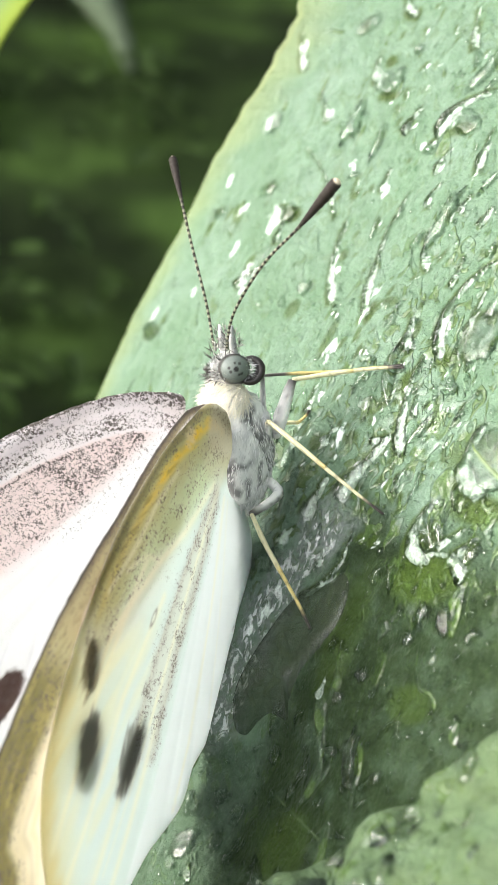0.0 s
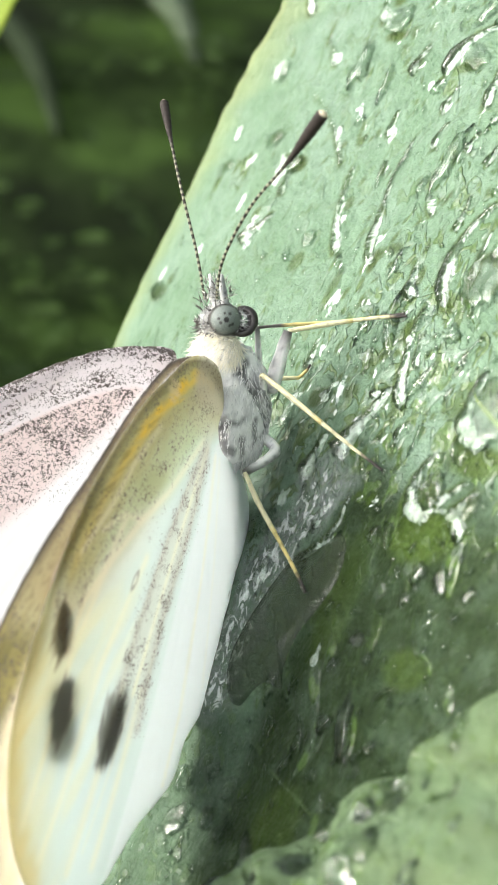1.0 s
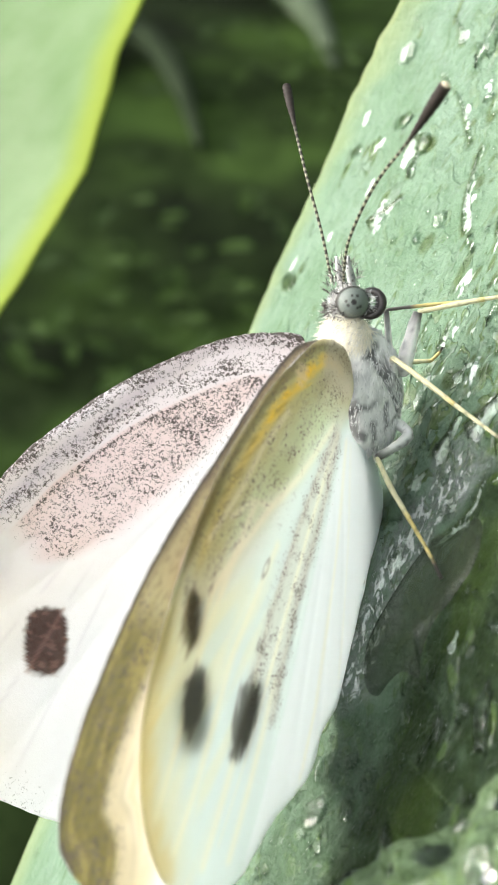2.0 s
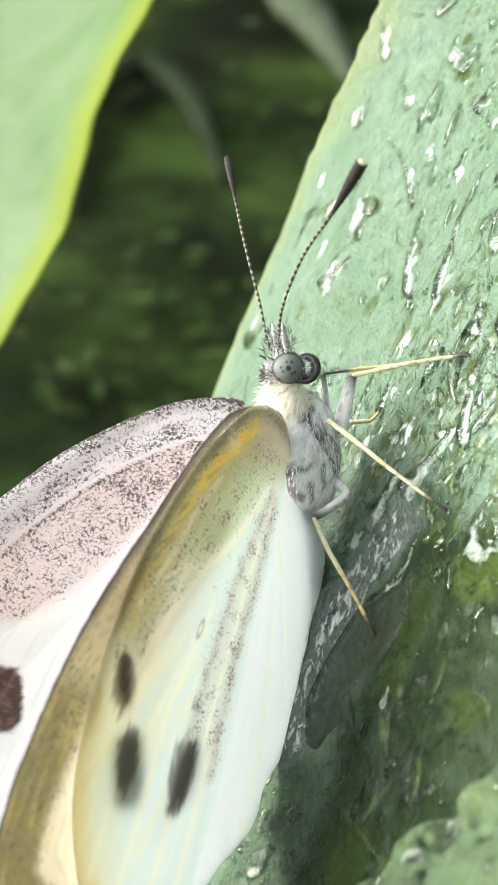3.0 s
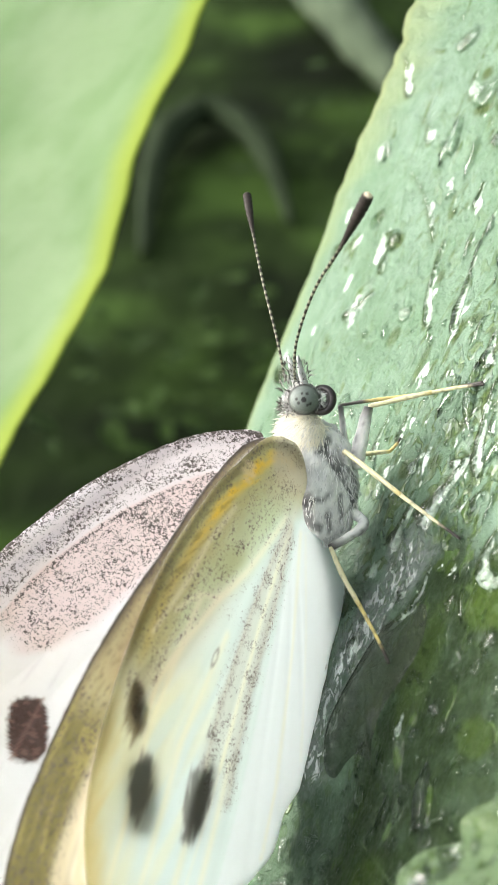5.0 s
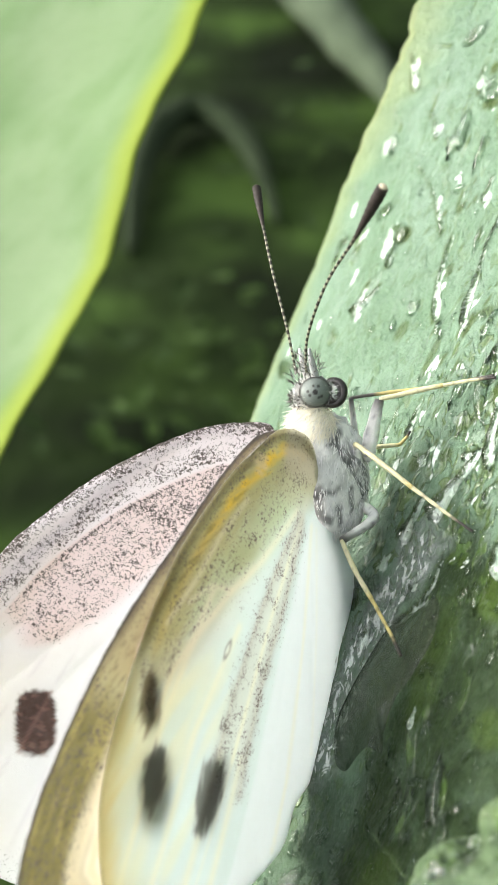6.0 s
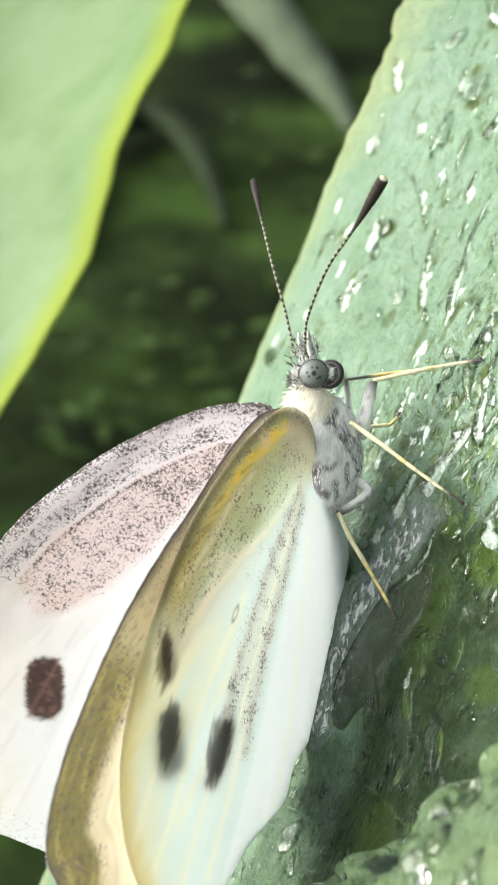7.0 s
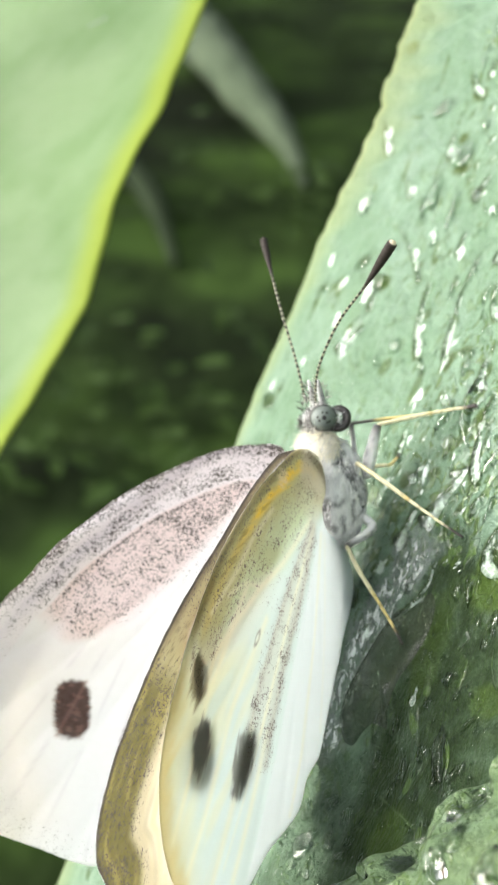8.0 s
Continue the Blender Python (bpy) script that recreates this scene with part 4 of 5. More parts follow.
def hairs(count, centre, axes, turn, length, width, lean, seed):
    """Short tapered hairs that stand on a rounded body."""
    rnd = random.Random(seed)
    verts, faces = [], []
    c = Vector(centre)
    while len(faces) < count * 3:
        v = Vector((rnd.gauss(0, 1), rnd.gauss(0, 1), rnd.gauss(0, 1))).normalized()
        p = c + turn @ Vector((v.x * axes[0], v.y * axes[1], v.z * axes[2]))
        out = (turn @ Vector((v.x / axes[0], v.y / axes[1], v.z / axes[2]))).normalized()
        way = (out + Vector(lean) + 0.45 * Vector((rnd.gauss(0, 1), rnd.gauss(0, 1), rnd.gauss(0, 1)))).normalized()
        l = length * rnd.uniform(0.5, 1.25)
        side = way.orthogonal().normalized()
        other = way.cross(side)
        w = width * rnd.uniform(0.7, 1.3)
        k = len(verts)
        for q in range(3):
            a = 2.094 * q
            verts.append((p + (side * math.cos(a) + other * math.sin(a)) * w) * MM)
        bow = out * (-0.12 * l)
        verts.append((p + way * l + bow) * MM)
        faces += [(k, k + 1, k + 3), (k + 1, k + 2, k + 3), (k + 2, k, k + 3)]
    return verts, faces


def tilt_x(deg):
    return Matrix.Rotation(radians(deg), 3, "X")


# body
TH_C, TH_A, TH_T = (0.15, -1.1, 3.35), (1.75, 3.1, 2.0), tilt_x(24)


def thorax_mesh():
    v, f = blob(TH_C, TH_A, TH_T, 60, 80, 0.07, 1.4)
    p = np.array([tuple(q) for q in v]) / MM
    s, h = p[:, 1], p[:, 2]
    grey = np.array([noise.fractal(Vector(q) * 1.6, 1.0, 2.0, 3) for q in p])
    tint = over(np.tile(np.array((0.95, 0.95, 0.92)), (len(p), 1)), (0.42, 0.425, 0.42), 0.65 * step01(-0.15, 0.6, grey))
    furrow = line_dist(s, h, [(0.6, 4.7), (0.0, 3.8), (-0.73, 2.4), (-1.2, 1.8)])
    tint = over(tint, (0.10, 0.105, 0.105), 0.9 * step01(0.24, 0.08, furrow + 0.25 * grey))
    for way, w in (([(-1.9, 4.3), (-2.8, 3.7), (-2.9, 3.2)], 0.16), ([(-2.2, 3.1), (-2.8, 2.6)], 0.12), ([(-1.5, 3.5), (-2.5, 4.5)], 0.10), ([(0.9, 4.3), (0.2, 4.6)], 0.14), ([(-1.2, 2.9), (-2.2, 2.3)], 0.09)):
        tint = over(tint, (0.05, 0.05, 0.05), 0.8 * step01(1.9, 0.4, line_dist(s, h, way) / w + 0.7 * grey))
    tint = over(tint, (0.13, 0.13, 0.13), 0.8 * step01(2.0, 0.3, line_dist(s, h, [(0.3, 4.0), (0.0, 3.0), (0.1, 2.65), (-0.8, 1.75)]) / 0.17 + 0.5 * grey))
    out = p - np.array(TH_C)
    out = out / np.linalg.norm(out, axis=1)[:, None]
    p = p - out * (0.16 * np.exp(-(furrow / 0.22) ** 2))[:, None]
    return mesh_of("thorax", p * MM, f, THORAX, attrs={"tint": np.c_[tint, np.ones(len(p))]})


thorax = child("thorax", thorax_mesh(), butterfly, "grey-white downy thorax with dark furrows")
child("fur", mesh_of("fur", *hairs(4200, TH_C, TH_A, TH_T, 0.34, 0.018, (0.0, -1.7, -0.5), 3), HAIR_WHITE, smooth=False), thorax)
child("collar", mesh_of("collar", *hairs(2400, (0.25, 0.9, 5.1), (1.15, 1.0, 0.95), tilt_x(30), 0.62, 0.022, (0.0, -1.4, 0.2), 5), HAIR_CREAM, smooth=False), thorax, "cream downy collar behind the head")
AB = spline([(0.0, -3.0, 2.6), (-0.3, -6, 1.7), (-0.4, -9, 1.1), (-0.4, -11.6, 0.8)], 40)
abdomen = child("abdomen", mesh_of("abdomen", *tube(AB, [0.95, 0.9, 0.85, 0.7, 0.45, 0.12], 24, 0.05), BODY), butterfly, "slender grey-white abdomen")

# head
HD_C = (0.35, 2.15, 5.75)
head = child("head", mesh_of("head", *blob(HD_C, (0.80, 0.86, 0.92), tilt_x(30), 20, 28, 0.05), HEAD), butterfly)
child("head_hair", mesh_of("head_hair", *hairs(260, HD_C, (0.80, 0.86, 0.92), tilt_x(30), 0.20, 0.018, (0.05, 0.3, 0.35), 8), HAIR_WHITE, smooth=False), head)
child("crest_hair", mesh_of("crest_hair", *hairs(44, (0.3, 2.5, 6.5), (0.6, 0.35, 0.4), tilt_x(30), 0.62, 0.030, (0.0, 0.9, 0.7), 9), HAIR_DARK, smooth=False), head, "dark bristles on the brow")


child("cheek_hair", mesh_of("cheek_hair", *hairs(90, (-0.38, 1.75, 6.05), (0.30, 0.34, 0.36), tilt_x(30), 0.34, 0.042, (-0.7, 0.2, 0.6), 10), HAIR_DARK, smooth=False), head, "black tufts beside the eye")
child("brow_hair", mesh_of("brow_hair", *hairs(60, (0.5, 1.55, 6.3), (0.7, 0.25, 0.3), tilt_x(30), 0.32, 0.035, (0.3, -0.6, 0.6), 11), HAIR_DARK, smooth=False), head, "dark hairs under the eye")


def build_eye(side):
    c = np.array((0.35 + (0.72 if side > 0 else -0.42) * side, 2.1, 6.05)) if side > 0 else np.array((-0.15, 2.2, 5.75))
    v, f = blob(c, (0.74, 0.70, 0.74), tilt_x(28), 48, 64)
    p = np.array([tuple(q) for q in v]) / MM - c
    p = p / np.linalg.norm(p, axis=1)[:, None]
    tint = np.tile(np.array((0.15, 0.178, 0.158)), (len(p), 1))
    main = np.array((0.86 * side, -0.20, 0.44))
    main = main / np.linalg.norm(main)
    up = np.cross(main, (1, 0, 0))
    up = up / np.linalg.norm(up)
    right = np.cross(main, up)
    d = np.hypot(p @ up, p @ right) + (p @ main < 0) * 9
    tint = over(tint, (0.005, 0.005, 0.005), step01(0.19, 0.14, d))
    for q in range(6):
        a = q * math.pi / 3 + 0.3 + 0.35 * math.sin(q * 2.7)
        w = main + (0.45 + 0.06 * math.sin(q * 1.9)) * (up * math.cos(a) + right * math.sin(a))
        w = w / np.linalg.norm(w)
        tint = over(tint, (0.022, 0.024, 0.022), step01(0.105 + 0.015 * (q % 3), 0.07, np.linalg.norm(p - w, axis=1)))
    tint = over(tint, (0.03, 0.028, 0.025), step01(0.42, 0.62, 1 - np.abs(p @ main)))
    child("eye", mesh_of("eye", v, f, EYE, attrs={"tint": np.c_[tint, np.ones(len(p))]}), head, "grey-green compound eye with dark dots")


build_eye(1)
build_eye(-1)


def build_proboscis():
    c = np.array((1.35, 2.45, 5.35))
    n = np.array((0.55, -0.25, 0.8))
    n = n / np.linalg.norm(n)
    u = np.cross(n, (0, 1, 0.2))
    u = u / np.linalg.norm(u)
    w = np.cross(n, u)
    pts = []
    for i in range(120):
        a = 0.9 + i / 89 * 1.7 * 2 * math.pi
        r = 0.60 - 0.16 * a / (2 * math.pi)
        pts.append(c + u * r * math.cos(a) + w * r * math.sin(a) + n * 0.05 * (a / 6.3))
    child("proboscis", mesh_of("proboscis", *tube(pts, [0.18, 0.19, 0.10, 0.05], 10), COIL), head, "dark brown coiled proboscis")
    child("chin_hair", mesh_of("chin_hair", *hairs(160, c + n * 0.1 - np.array((0.12, 0.08, -0.2)), (0.40, 0.40, 0.25), tilt_x(20), 0.34, 0.028, (0.5, 0.0, 0.3), 12), HAIR_WHITE, smooth=False), head)


build_proboscis()

for side in (1, -1):
    pts = spline([(0.35 + 0.35 * side, 2.75, 6.1), (0.45 + 0.4 * side, 3.2, 6.6), (0.55 + 0.45 * side, 3.75, 7.15)], 12)
    palp = child("palp", mesh_of("palp", *tube(pts, [0.2, 0.17, 0.06], 10), BODY), head)
    child("bristles", mesh_of("bristles", *hairs(60, pts[6], (0.22, 0.5, 0.45), tilt_x(35), 0.5, 0.03, (0, 0.5, 0.5), 14 + side), HAIR_DARK, smooth=False), palp)


def build_antenna(points, club):
    pts = spline(points, 150)
    t = np.linspace(0, 1, 150)
    radii = np.where(t < 0.70, 0.060 + 0.012 * t, 0.068 + (club - 0.068) * step01(0.70, 0.93, t)) * np.sqrt(np.clip((1.006 - t) / 0.03, 0.02, 1))
    radii = radii * (1 + 0.05 * np.sin(t * 2 * math.pi * 34))
    v, f = tube(pts, radii, 12)
    ring = np.where((t * 34) % 1 < 0.46, 1.0, 0.0) * step01(0.80, 0.62, t)
    tint = over(np.tile(np.array((0.030, 0.028, 0.022)), (150, 1)), (0.27, 0.27, 0.19), ring)
    tint = over(tint, (0.022, 0.016, 0.014), step01(0.72, 0.8, t) * 0.8)
    tint = over(tint, (0.80, 0.68, 0.50), step01(0.985, 0.995, t))
    tint = np.repeat(tint, 12, axis=0)
    child("antenna", mesh_of("antenna", v, f, ANTENNA, attrs={"tint": np.c_[tint, np.ones(len(tint))]}), butterfly, "black and white ringed antenna with a dark club")


build_antenna([(0.85, 2.75, 6.75), (1.6, 4.1, 7.75), (3.7, 6.0, 8.9), (6.0, 7.6, 9.6), (8.2, 9.3, 10.4)], 0.26)
build_antenna([(-0.1, 2.75, 6.75), (-1.0, 4.6, 7.6), (-2.6, 7.0, 8.6), (-4.3, 9.3, 9.3), (-5.9, 11.4, 9.8)], 0.21)


CREAM, STRAW, GREY, DUSK = (0.70, 0.65, 0.40), (0.60, 0.49, 0.18), (0.95, 0.94, 0.90), (0.10, 0.09, 0.08)


def build_leg(segments):
    """segments: name, points, radii, colours at both ends"""
    root = None
    for name, pts, radii, c1, c2 in segments:
        n = 26
        v, f = tube(spline(pts, n), radii, 10, 0.15)
        t = np.linspace(0, 1, n)
        tint = over(np.tile(np.array(c1), (n, 1)), c2, step01(0.35, 0.5, t) if c1 == DUSK else step01(0.45, 0.9, t) if name == "tarsus" else step01(0.75, 1.0, t))
        tint = np.repeat(tint, 10, axis=0)
        line = np.tile(np.arange(10), n)
        speck = hash01(n * 10, 7)
        tint = over(tint, (0.10, 0.10, 0.10), np.where((line % 5 == 2) | (line % 5 == 3), 0.45, 0.0) * (name == "femur") + 0.35 * (speck > 0.86))
        t = np.repeat(t, 10)
        if name == "tarsus":
            tint = over(tint, (0.025, 0.02, 0.015), step01(0.52, 0.74, t) + 0.45 * ((t * 5) % 1 < 0.16))
        ob = child(name, mesh_of(name, v, f, LEG, attrs={"tint": np.c_[tint, np.ones(n * 10)]}), root or butterfly)
        root = root or ob


def on_leaf(r, s, up=0.1):
    return (r, s, blade_height(r, s) + up)


build_leg([("femur", [(1.3, 0.6, 2.4), (1.6, 0.95, 2.75), (2.0, 3.0, 3.4)], [0.28, 0.36, 0.34, 0.20], GREY, DUSK),
           ("tibia", [(2.0, 3.0, 3.4), (2.9, 3.95, 2.3), (3.5, 4.6, 1.5)], [0.10, 0.12, 0.10], CREAM, STRAW),
           ("tarsus", [(3.5, 4.6, 1.5), (4.4, 5.3, 0.6), on_leaf(5.15, 5.65)], [0.09, 0.07, 0.06], CREAM, DUSK)])
build_leg([("femur", [(0.2, 0.6, 2.3), (0.4, 1.0, 2.7), (0.45, 2.8, 3.95)], [0.22, 0.18, 0.12], GREY, DUSK),
           ("tibia", [(0.45, 2.8, 3.95), (1.5, 3.5, 3.0), (2.9, 4.4, 1.7)], [0.06, 0.09, 0.08], DUSK, STRAW),
           ("tarsus", [(2.9, 4.4, 1.7), (3.8, 5.2, 0.7), on_leaf(5.0, 5.75)], [0.08, 0.07, 0.06], STRAW, DUSK)])
build_leg([("femur", [(1.2, 0.0, 2.6), (1.9, 0.7, 3.6)], [0.24, 0.13], GREY, CREAM),
           ("tibia", [(1.9, 0.7, 3.6), (3.4, 0.15, 2.9), (5.0, -0.5, 1.9)], [0.11, 0.12, 0.10], CREAM, STRAW),
           ("tarsus", [(5.0, -0.5, 1.9), (6.5, -1.1, 0.8), on_leaf(7.6, -1.5)], [0.10, 0.07, 0.06], CREAM, DUSK)])
build_leg([("femur", [(1.2, -1.5, 1.6), (1.9, -2.0, 1.3), (2.6, -3.6, 2.8)], [0.24, 0.26, 0.16], GREY, DUSK),
           ("tibia", [(2.6, -3.6, 2.8), (3.6, -4.6, 2.3), (4.6, -5.6, 1.5)], [0.10, 0.12, 0.10], CREAM, STRAW),
           ("tarsus", [(4.6, -5.6, 1.5), (5.9, -6.7, 0.85), on_leaf(6.7, -7.5, 0.5)], [0.09, 0.08, 0.08], STRAW, DUSK)])
build_leg([("femur", [(-1.0, 0.0, 2.2), (-1.2, 0.9, 2.0)], [0.2, 0.13], GREY, CREAM),
           ("tibia", [(-1.2, 0.9, 2.0), (-0.6, 1.7, 0.9), on_leaf(-0.2, 2.1, 0.3)], [0.10, 0.11, 0.09], CREAM, STRAW),
           ("tarsus", [on_leaf(-0.2, 2.1, 0.3), on_leaf(0.0, 2.5, 0.2), on_leaf(-0.1, 2.9)], [0.08, 0.07, 0.05], STRAW, DUSK)])
build_leg([("femur", [(-1.0, -1.8, 1.8), (-2.0, -3.0, 2.4)], [0.22, 0.14], GREY, CREAM),
           ("tibia", [(-2.0, -3.0, 2.4), (-3.4, -4.6, 1.2)], [0.10, 0.10], CREAM, STRAW),
           ("tarsus", [(-3.4, -4.6, 1.2), on_leaf(-4.6, -5.8)], [0.08, 0.06], STRAW, DUSK)])


# ---- water on the leaf ----
def drop_mesh(r, s, long, wide, high, turn, seed, sides=36, rings=9, taper=0.0, curve=0.0, rag=0.42):
    """A flat, ragged drop of water that lies on the blade."""
    rnd = random.Random(seed)
    off = Vector((rnd.uniform(0, 99), rnd.uniform(0, 99), 0))
    ct, st = math.cos(radians(turn)), math.sin(radians(turn))
    verts, faces = [], []

    def put(k, a, h):
        n = 1 + rag * noise.fractal(Vector((math.cos(a), math.sin(a), 0)) * 1.5 + off, 1.0, 2.0, 4)
        u, v = wide * k * n * math.cos(a), long * k * n * math.sin(a)
        u = u * (1 + taper * v / long) + curve * (v / long) ** 2 * long
        x, y = r + u * ct - v * st, s + u * st + v * ct
        verts.append((x * MM, y * MM, (blade_height(x, y) + h) * MM))

    flat = 2.0 + 4.0 * min(1.0, max(0.0, (wide - 0.35) / 0.5))
    for i in range(rings + 1):
        k = 1 - (i / (rings + 1)) ** (1.0 + 0.15 * flat)
        h = high * (1 - k ** flat) ** 0.62 - (0.06 if i == 0 else 0)
        for q in range(sides):
            a = 2 * math.pi * q / sides
            put(k, a, h * (1 + 0.42 / (1 + 0.8 * wide) * noise.noise(Vector((k * 2.6 * math.cos(a), k * 2.6 * math.sin(a), 0)) + off) + 0.14 / (1 + wide) * noise.noise(Vector((k * 6 * math.cos(a), k * 6 * math.sin(a), 3)) + off)))
    put(0, 0, high)
    for i in range(rings):
        for q in range(sides):
            a, b = i * sides + q, i * sides + (q + 1) % sides
            faces.append((a, b, b + sides, a + sides))
    for q in range(sides):
        faces.append((rings * sides + q, rings * sides + (q + 1) % sides, len(verts) - 1))
    faces.append(tuple(range(sides))[::-1])
    return verts, faces


def run_mesh(r, s, long, turn, bow, wide, seed, n=46, sides=11):
    """A bowed ridge of water, thin above and swollen towards its foot."""
    ct, st = math.cos(radians(turn)), math.sin(radians(turn))
    verts, faces = [], []
    for i in range(n):
        t = i / (n - 1)
        v = long * (1 - 2 * t)
        u0 = bow * v * v / long + 0.10 * wide * noise.noise(Vector((v * 0.9, seed, 0)))
        w = wide * (0.42 + 0.62 * float(step01(0.35, 0.85, t))) * (1 + 0.30 * noise.noise(Vector((v * 1.3, seed, 5))))
        w *= math.sqrt(max(0.004, min(1.0, t / 0.10) * min(1.0, (1 - t) / 0.07)))
        for q in range(sides):
            k = 2 * q / (sides - 1) - 1
            u = u0 + w * k
            x, y = r + u * ct - v * st, s + u * st + v * ct
            lift = 1.0 * w * (1 - abs(k) ** 2.4) ** 0.7 - (0.05 if abs(k) == 1 else 0)
            verts.append((x * MM, y * MM, (blade_height(x, y) + lift) * MM))
    for i in range(n - 1):
        for q in range(sides - 1):
            a = i * sides + q
            faces.append((a, a + sides, a + sides + 1, a + 1))
        faces.append((i * sides, i * sides + sides - 1, (i + 1) * sides + sides - 1, (i + 1) * sides))
    faces.append(tuple(range(sides)))
    faces.append(tuple((n - 1) * sides + q for q in range(sides))[::-1])
    return verts, faces


def build_drops():
    rnd = random.Random(11)
    for i, (r, s, long, wide, turn) in enumerate(DROPS_HIGH + DROPS_LOW + DROPS_FOLD):
        me = mesh_of("water_drop", *drop_mesh(r, s, long, wide, min(0.10 + 0.10 * wide, 0.22), turn, i, taper=rnd.uniform(-0.35, 0.25), curve=rnd.uniform(0, 0.3), rag=0.22), WATER)
        thing("water_drop", me, LEAF, "clear irregular water drop lying on the waxy leaf", "water drop", "water drops on the leaf")
    for i, (r, s, long, turn, bow, wide) in enumerate(RUNS):
        me = mesh_of("water_run", *run_mesh(r, s, long, turn, bow, 1.25 * wide, i), WATER)
        thing("water_run", me, LEAF, "long thin run of clear water down the waxy leaf", "water run", "water runs on the leaf")
    spots = [(q[0], q[1], max(q[2], q[3])) for q in DROPS_HIGH + DROPS_LOW + DROPS_FOLD] + [(q[0], q[1], 0.7) for q in RUNS]
    made = 0
    while made < 215:
        r, s = rnd.uniform(-14, 24), rnd.uniform(-20, 34)
        size = 0.16 + 0.55 * rnd.random() ** 2.2
        if s < -2 and rnd.random() < 0.25 or r < float(margin(s)) + 1:
            continue
        if s > 5 and rnd.random() > float(step01(-9, 4, r)) + 0.12:
            continue
        if any(math.hypot(r - a, s - b) < c * 0.9 + size for a, b, c in spots):
            continue
        spots.append((r, s, size))
        me = mesh_of("water_drop", *drop_mesh(r, s, size * rnd.choice((0.8, 1.1, 1.5, 2.0, 3.0)), size * rnd.uniform(0.45, 1.0), 0.38 * size + 0.05, rnd.uniform(-60, 35), 100 + made, 16, 4,
                                              rnd.uniform(-0.4, 0.4), rnd.uniform(-0.15, 0.3), 0.6), WATER)
        thing("water_drop", me, LEAF, "small clear water drop on the waxy leaf", "water drop", "water drops on the leaf")
        made += 1
    pieces = []
    for i in range(2600):
        r, s = rnd.uniform(-14, 20), rnd.uniform(-22, 36)
        if r < float(margin(s)) + 0.6 or (s > 5 and rnd.random() > 0.55 * float(step01(-8, 4, r)) + 0.08):
            continue
        size = rnd.uniform(0.05, 0.17)
        pieces.append(drop_mesh(r, s, size * rnd.uniform(0.9, 1.6), size, 0.75 * size, rnd.uniform(-40, 20), 1000 + i, 8, 2))
    me = mesh_of("dew", *joined(pieces), WATER)
    thing("dew", me, LEAF, "fine dew of tiny droplets over the leaf", "dew", kind="stuff")


build_drops()


def pool_mesh(outline, high, n=140, rings=24):
    """A still pool of water with a smooth top and a raised lip on one shore."""
    rim = spline(outline, n, closed=True)
    c = rim.mean(axis=0)
    verts, faces = [], []
    for i in range(rings + 1):
        k = 1 - (i / (rings + 1)) ** 1.7
        h = high * (1 - k ** 2) - (0.22 if i == 0 else 0)
        for q in range(n):
            x, y = c + (rim[q] - c) * k
            lip = 0.13 * math.exp(-((k - 0.92) / 0.045) ** 2) * float(step01(0.0, -1.0, rim[q][0] - c[0]))
            verts.append((x * MM, y * MM, (float(height(x, y)) + h + lip) * MM))
    verts.append((c[0] * MM, c[1] * MM, verts[-1][2] + 0.00001))
    for i in range(rings):
        for q in range(n):
            a, b = i * n + q, i * n + (q + 1) % n
            faces.append((a, b, b + n, a + n))
    for q in range(n):
        faces.append((rings * n + q, rings * n + (q + 1) % n, len(verts) - 1))
    faces.append(tuple(range(n))[::-1])
    return mesh_of("water_pool", verts, faces, GREY_WATER)


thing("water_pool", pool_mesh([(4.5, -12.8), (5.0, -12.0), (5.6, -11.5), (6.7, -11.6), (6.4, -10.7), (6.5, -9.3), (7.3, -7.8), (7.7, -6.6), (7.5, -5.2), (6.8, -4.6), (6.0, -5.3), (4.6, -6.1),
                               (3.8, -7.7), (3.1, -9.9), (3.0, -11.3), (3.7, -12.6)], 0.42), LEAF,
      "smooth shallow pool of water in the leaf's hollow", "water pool")


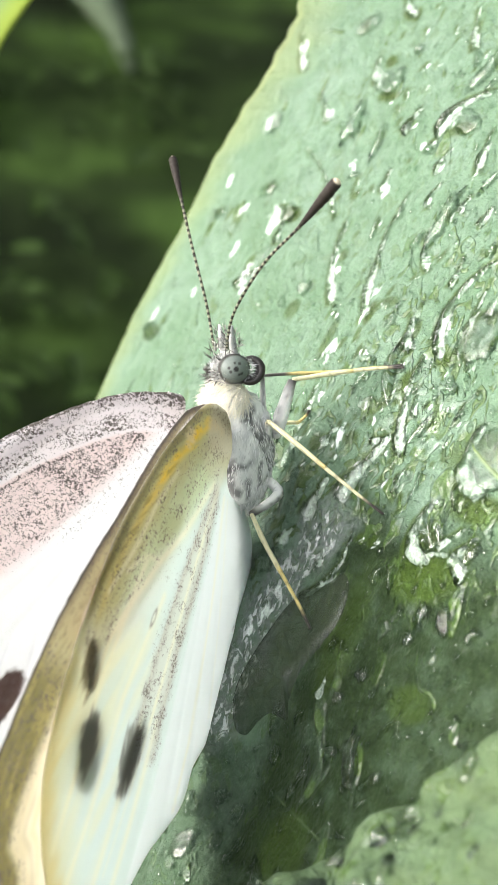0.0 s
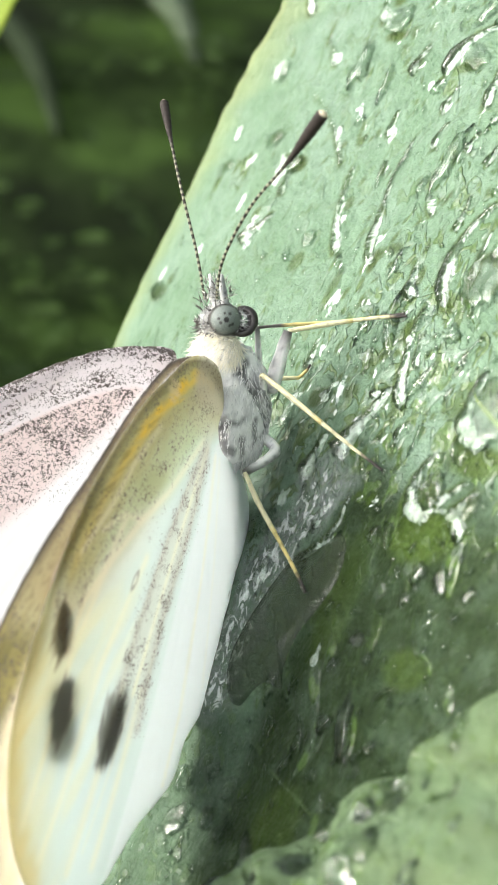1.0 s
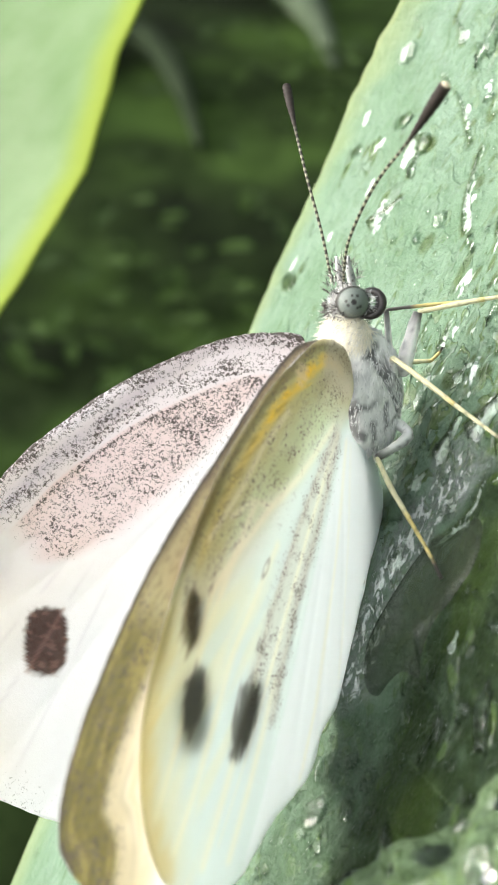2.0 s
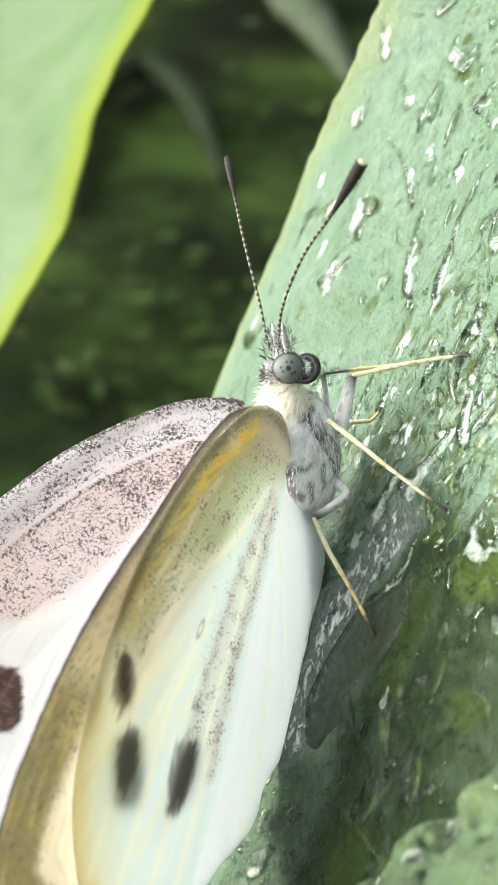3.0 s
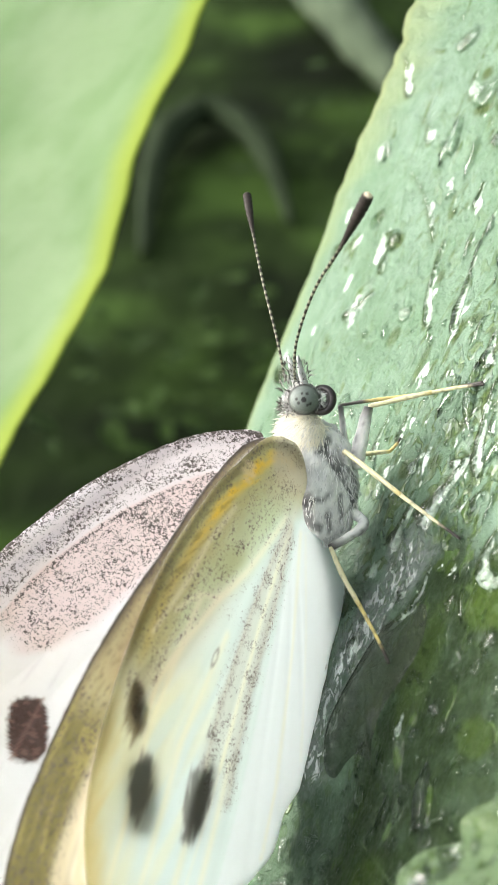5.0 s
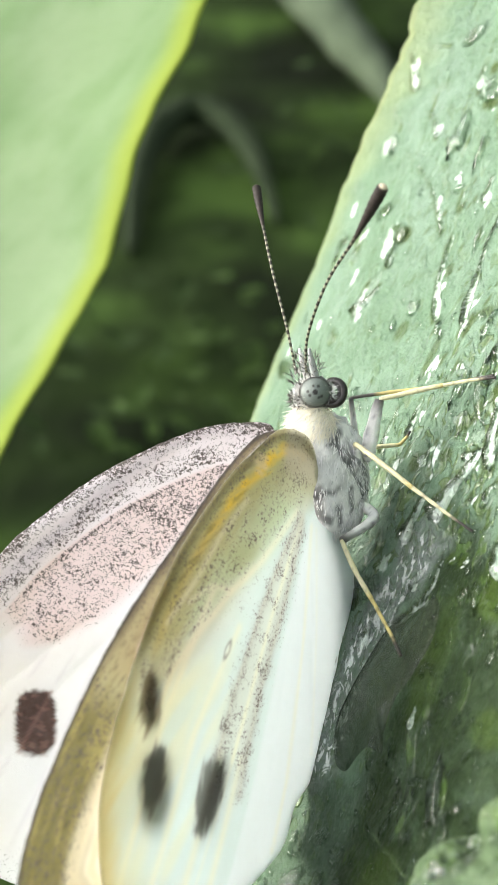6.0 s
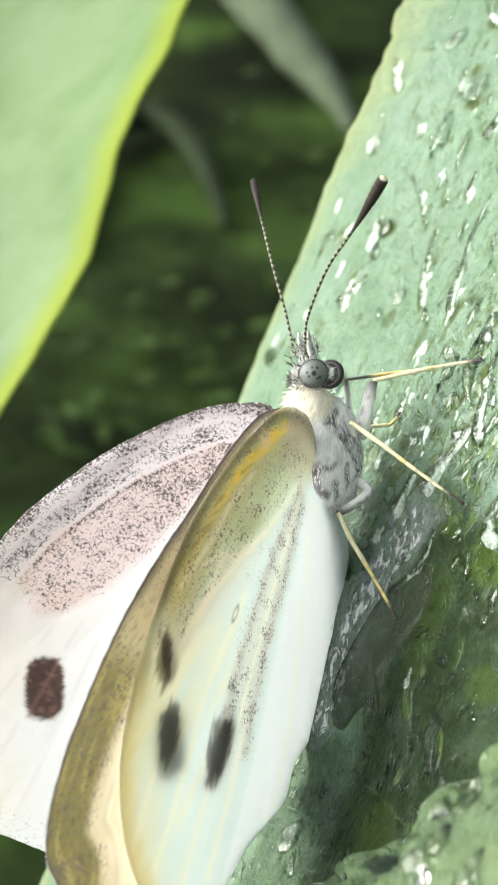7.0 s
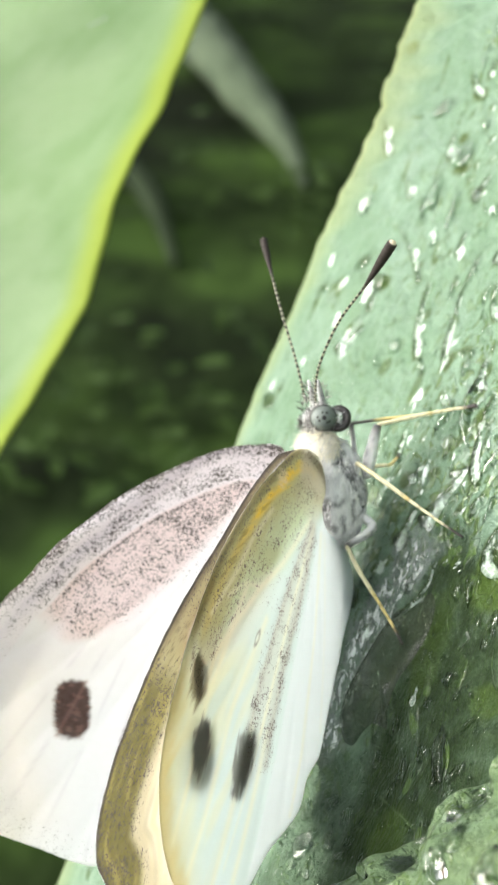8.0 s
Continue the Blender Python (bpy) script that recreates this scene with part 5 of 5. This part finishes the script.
# ---- neighbouring leaves and the dim growth behind ----
def leaf_blade(length, width, curl, seed, wave=0.05, n=44, w=22):
    """A blade in its own space (m): x across, y along, z off it; with its mask."""
    verts, mask, faces = [], [], []
    for layer in (0, 1):
        for i in range(n + 1):
            t = i / n
            half = width / 2 * math.sin(math.pi * min(1, 0.06 + 0.94 * t) ** 0.8) ** 0.7 + 0.001
            for j in range(w + 1):
                u = 2 * j / w - 1
                ed = half * (1 + wave * noise.noise(Vector((t * 9, 3 * (u > 0), seed))))
                x, y = u * ed, t * length
                z = curl * length * (t * t) + 0.25 * width * u * u * 0.5 + wave * width * 0.6 * noise.noise(Vector((u * 1.6, t * 4, seed + 9)))
                verts.append((x, y, z - layer * 0.0006 * (1 - abs(u) ** 6)))
                rib = math.exp(-(u * half / 0.0016) ** 2) + 0.5 * math.exp(-((((t * 7 - abs(u) * 1.6) % 1) - 0.5) / 0.06) ** 2) * (1 - abs(u))
                mask.append((min(1, rib), 0, max(0.0, (abs(u) - 0.93) / 0.07), 1))
    k = (n + 1) * (w + 1)
    for i in range(n):
        for j in range(w):
            a = i * (w + 1) + j
            faces.append((a, a + 1, a + w + 2, a + w + 1))
            faces.append((k + a, k + a + w + 1, k + a + w + 2, k + a + 1))
    rim = list(range(w + 1)) + [i * (w + 1) + w for i in range(1, n + 1)] + [n * (w + 1) + j for j in range(w - 1, -1, -1)] + [i * (w + 1) for i in range(n - 1, 0, -1)]
    for a, b in zip(rim, rim[1:] + rim[:1]):
        faces.append((b, a, k + a, k + b))
    return verts, faces, mask


def build_side_leaf():
    """The soft pale leaf beside the wet one, behind it."""
    ys = np.linspace(-40, 95, 150)
    us = np.concatenate([np.linspace(0, 3, 7)[:-1], np.linspace(3, 60, 34)])
    edge = np.interp(ys, [-40, -10, 4.5, 12, 16.4, 24.1, 27.9, 32.8, 42.1, 60, 95], [-46, -33, -26.7, -22.2, -19.6, -17.5, -15.9, -13.3, -9.6, -4, 2])
    verts, mask, faces = [], [], []
    for layer in (0, 1):
        for y, e in zip(ys, edge):
            e += 0.5 + 0.25 * noise.noise(Vector((y * 0.3, 0, 7)))
            for u in us:
                z = -43 - 0.62 * u + 1.3 * noise.noise(Vector((u / 14, y / 18, 2))) + 1.2 * step01(6, 0, u)
                verts.append(((e - u) * MM, y * MM, (z - layer * (0.5 if u > 0.3 else 0.1)) * MM))
                rib = max(math.exp(-((y - 17 + 0.25 * u) / 1.1) ** 2) * step01(7, 14, u), math.exp(-((y + 14 + 0.3 * u) / 1.2) ** 2) * step01(5, 12, u))
                mask.append((0.7 * rib, 0, float(step01(3.2, 0.6, u)) * 0.9, 1))
    k, w, n = len(ys) * len(us), len(us), len(ys)
    for i in range(n - 1):
        for j in range(w - 1):
            a = i * w + j
            faces.append((a, a + w, a + w + 1, a + 1))
            faces.append((k + a, k + a + 1, k + a + w + 1, k + a + w))
    for i in range(n - 1):
        a = i * w
        faces.append((a, k + a, k + a + w, a + w))
    leaf = new("side_leaf")
    leaf.matrix_world = SLOPE
    tagged(leaf, "pale green cabbage leaf with a thin yellow-green margin", "leaf")
    child("blade", mesh_of("blade", verts, faces, PALE_LEAF, attrs={"mask": mask}), leaf)
    for y0, e0 in ((17, -19.4), (-14, -34), (44, -9)):
        way = [(e0 - u, y0 - 0.27 * u, -42.9 - 0.62 * u + 1.3 * noise.noise(Vector((u / 14, (y0 - 0.27 * u) / 18, 2)))) for u in np.linspace(9, 56, 40)]
        child("vein", mesh_of("vein", *tube(way, [0.15, 0.5, 0.9], 10), STALK), leaf)


build_side_leaf()


def build_growth():
    rnd = random.Random(9)
    shapes = [leaf_blade(0.11, 0.06, -0.25, k, 0.12, 10, 6) for k in range(4)]
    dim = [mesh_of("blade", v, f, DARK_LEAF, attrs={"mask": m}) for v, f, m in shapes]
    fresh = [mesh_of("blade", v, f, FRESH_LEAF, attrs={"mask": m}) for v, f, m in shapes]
    rib = mesh_of("midrib", *tube([(0, 110 * t, -27.5 * t * t + 0.5) for t in np.linspace(0.0, 0.94, 8)], [1.4, 1.0, 0.4], 6), DIM_RIB)
    for i in range(290):
        lush = i < 110
        if lush:
            cx, cy, wide = ((-40, 385, 30), (-30, 400, 45), (27, 590, 22))[i % 3]
            x, y = rnd.gauss(cx, wide), rnd.gauss(cy, wide)
        else:
            x, y = rnd.uniform(-220, 140), rnd.uniform(330, 920)
        size = rnd.uniform(0.06, 0.13)
        leaf = new("weed_leaf")
        leaf.matrix_world = pose(x * MM, y * MM, rnd.uniform(3, 12) * MM + 0.03 * size, rnd.uniform(-8, 8), rnd.uniform(-8, 8), rnd.uniform(0, 360)) @ Matrix.Diagonal((size, size, size, 1))
        tagged(leaf, "small fresh green weed leaf low on the soil" if lush else "small dark green weed leaf low on the soil", "leaf", "weed leaves on the soil")
        child("blade", (fresh if lush else dim)[i % 4], leaf)
        child("midrib", rib, leaf)
    way = [(-101, 1077, 14), (-52, 922, 18), (-22, 804, 20), (-3, 737, 19), (13, 683, 17), (26, 641, 13), (33, 612, 4)]
    v, f = tube(spline(way, 48), [15, 15, 14, 13, 10, 6, 1.5], 14, 0.3)
    thing("leaf_stalk", mesh_of("leaf_stalk", v, f, FALLEN_STALK), Matrix.Identity(4), "dull pale green cabbage leaf stalk lying on the soil", "stalk")
    way = [(-85, 505, 4), (-87, 564, 10), (-83, 606, 13), (-68, 629, 14), (-50, 614, 13), (-36, 578, 10), (-26, 530, 4)]
    v, f = tube(spline(way, 48), [2, 5, 7, 7, 6, 5, 1.5], 12, 0.3)
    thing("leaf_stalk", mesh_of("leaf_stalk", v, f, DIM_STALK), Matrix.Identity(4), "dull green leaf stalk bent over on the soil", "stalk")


build_growth()


def motions():
    """Butterfly, leaves and water keep still; only the camera moves."""


motions()
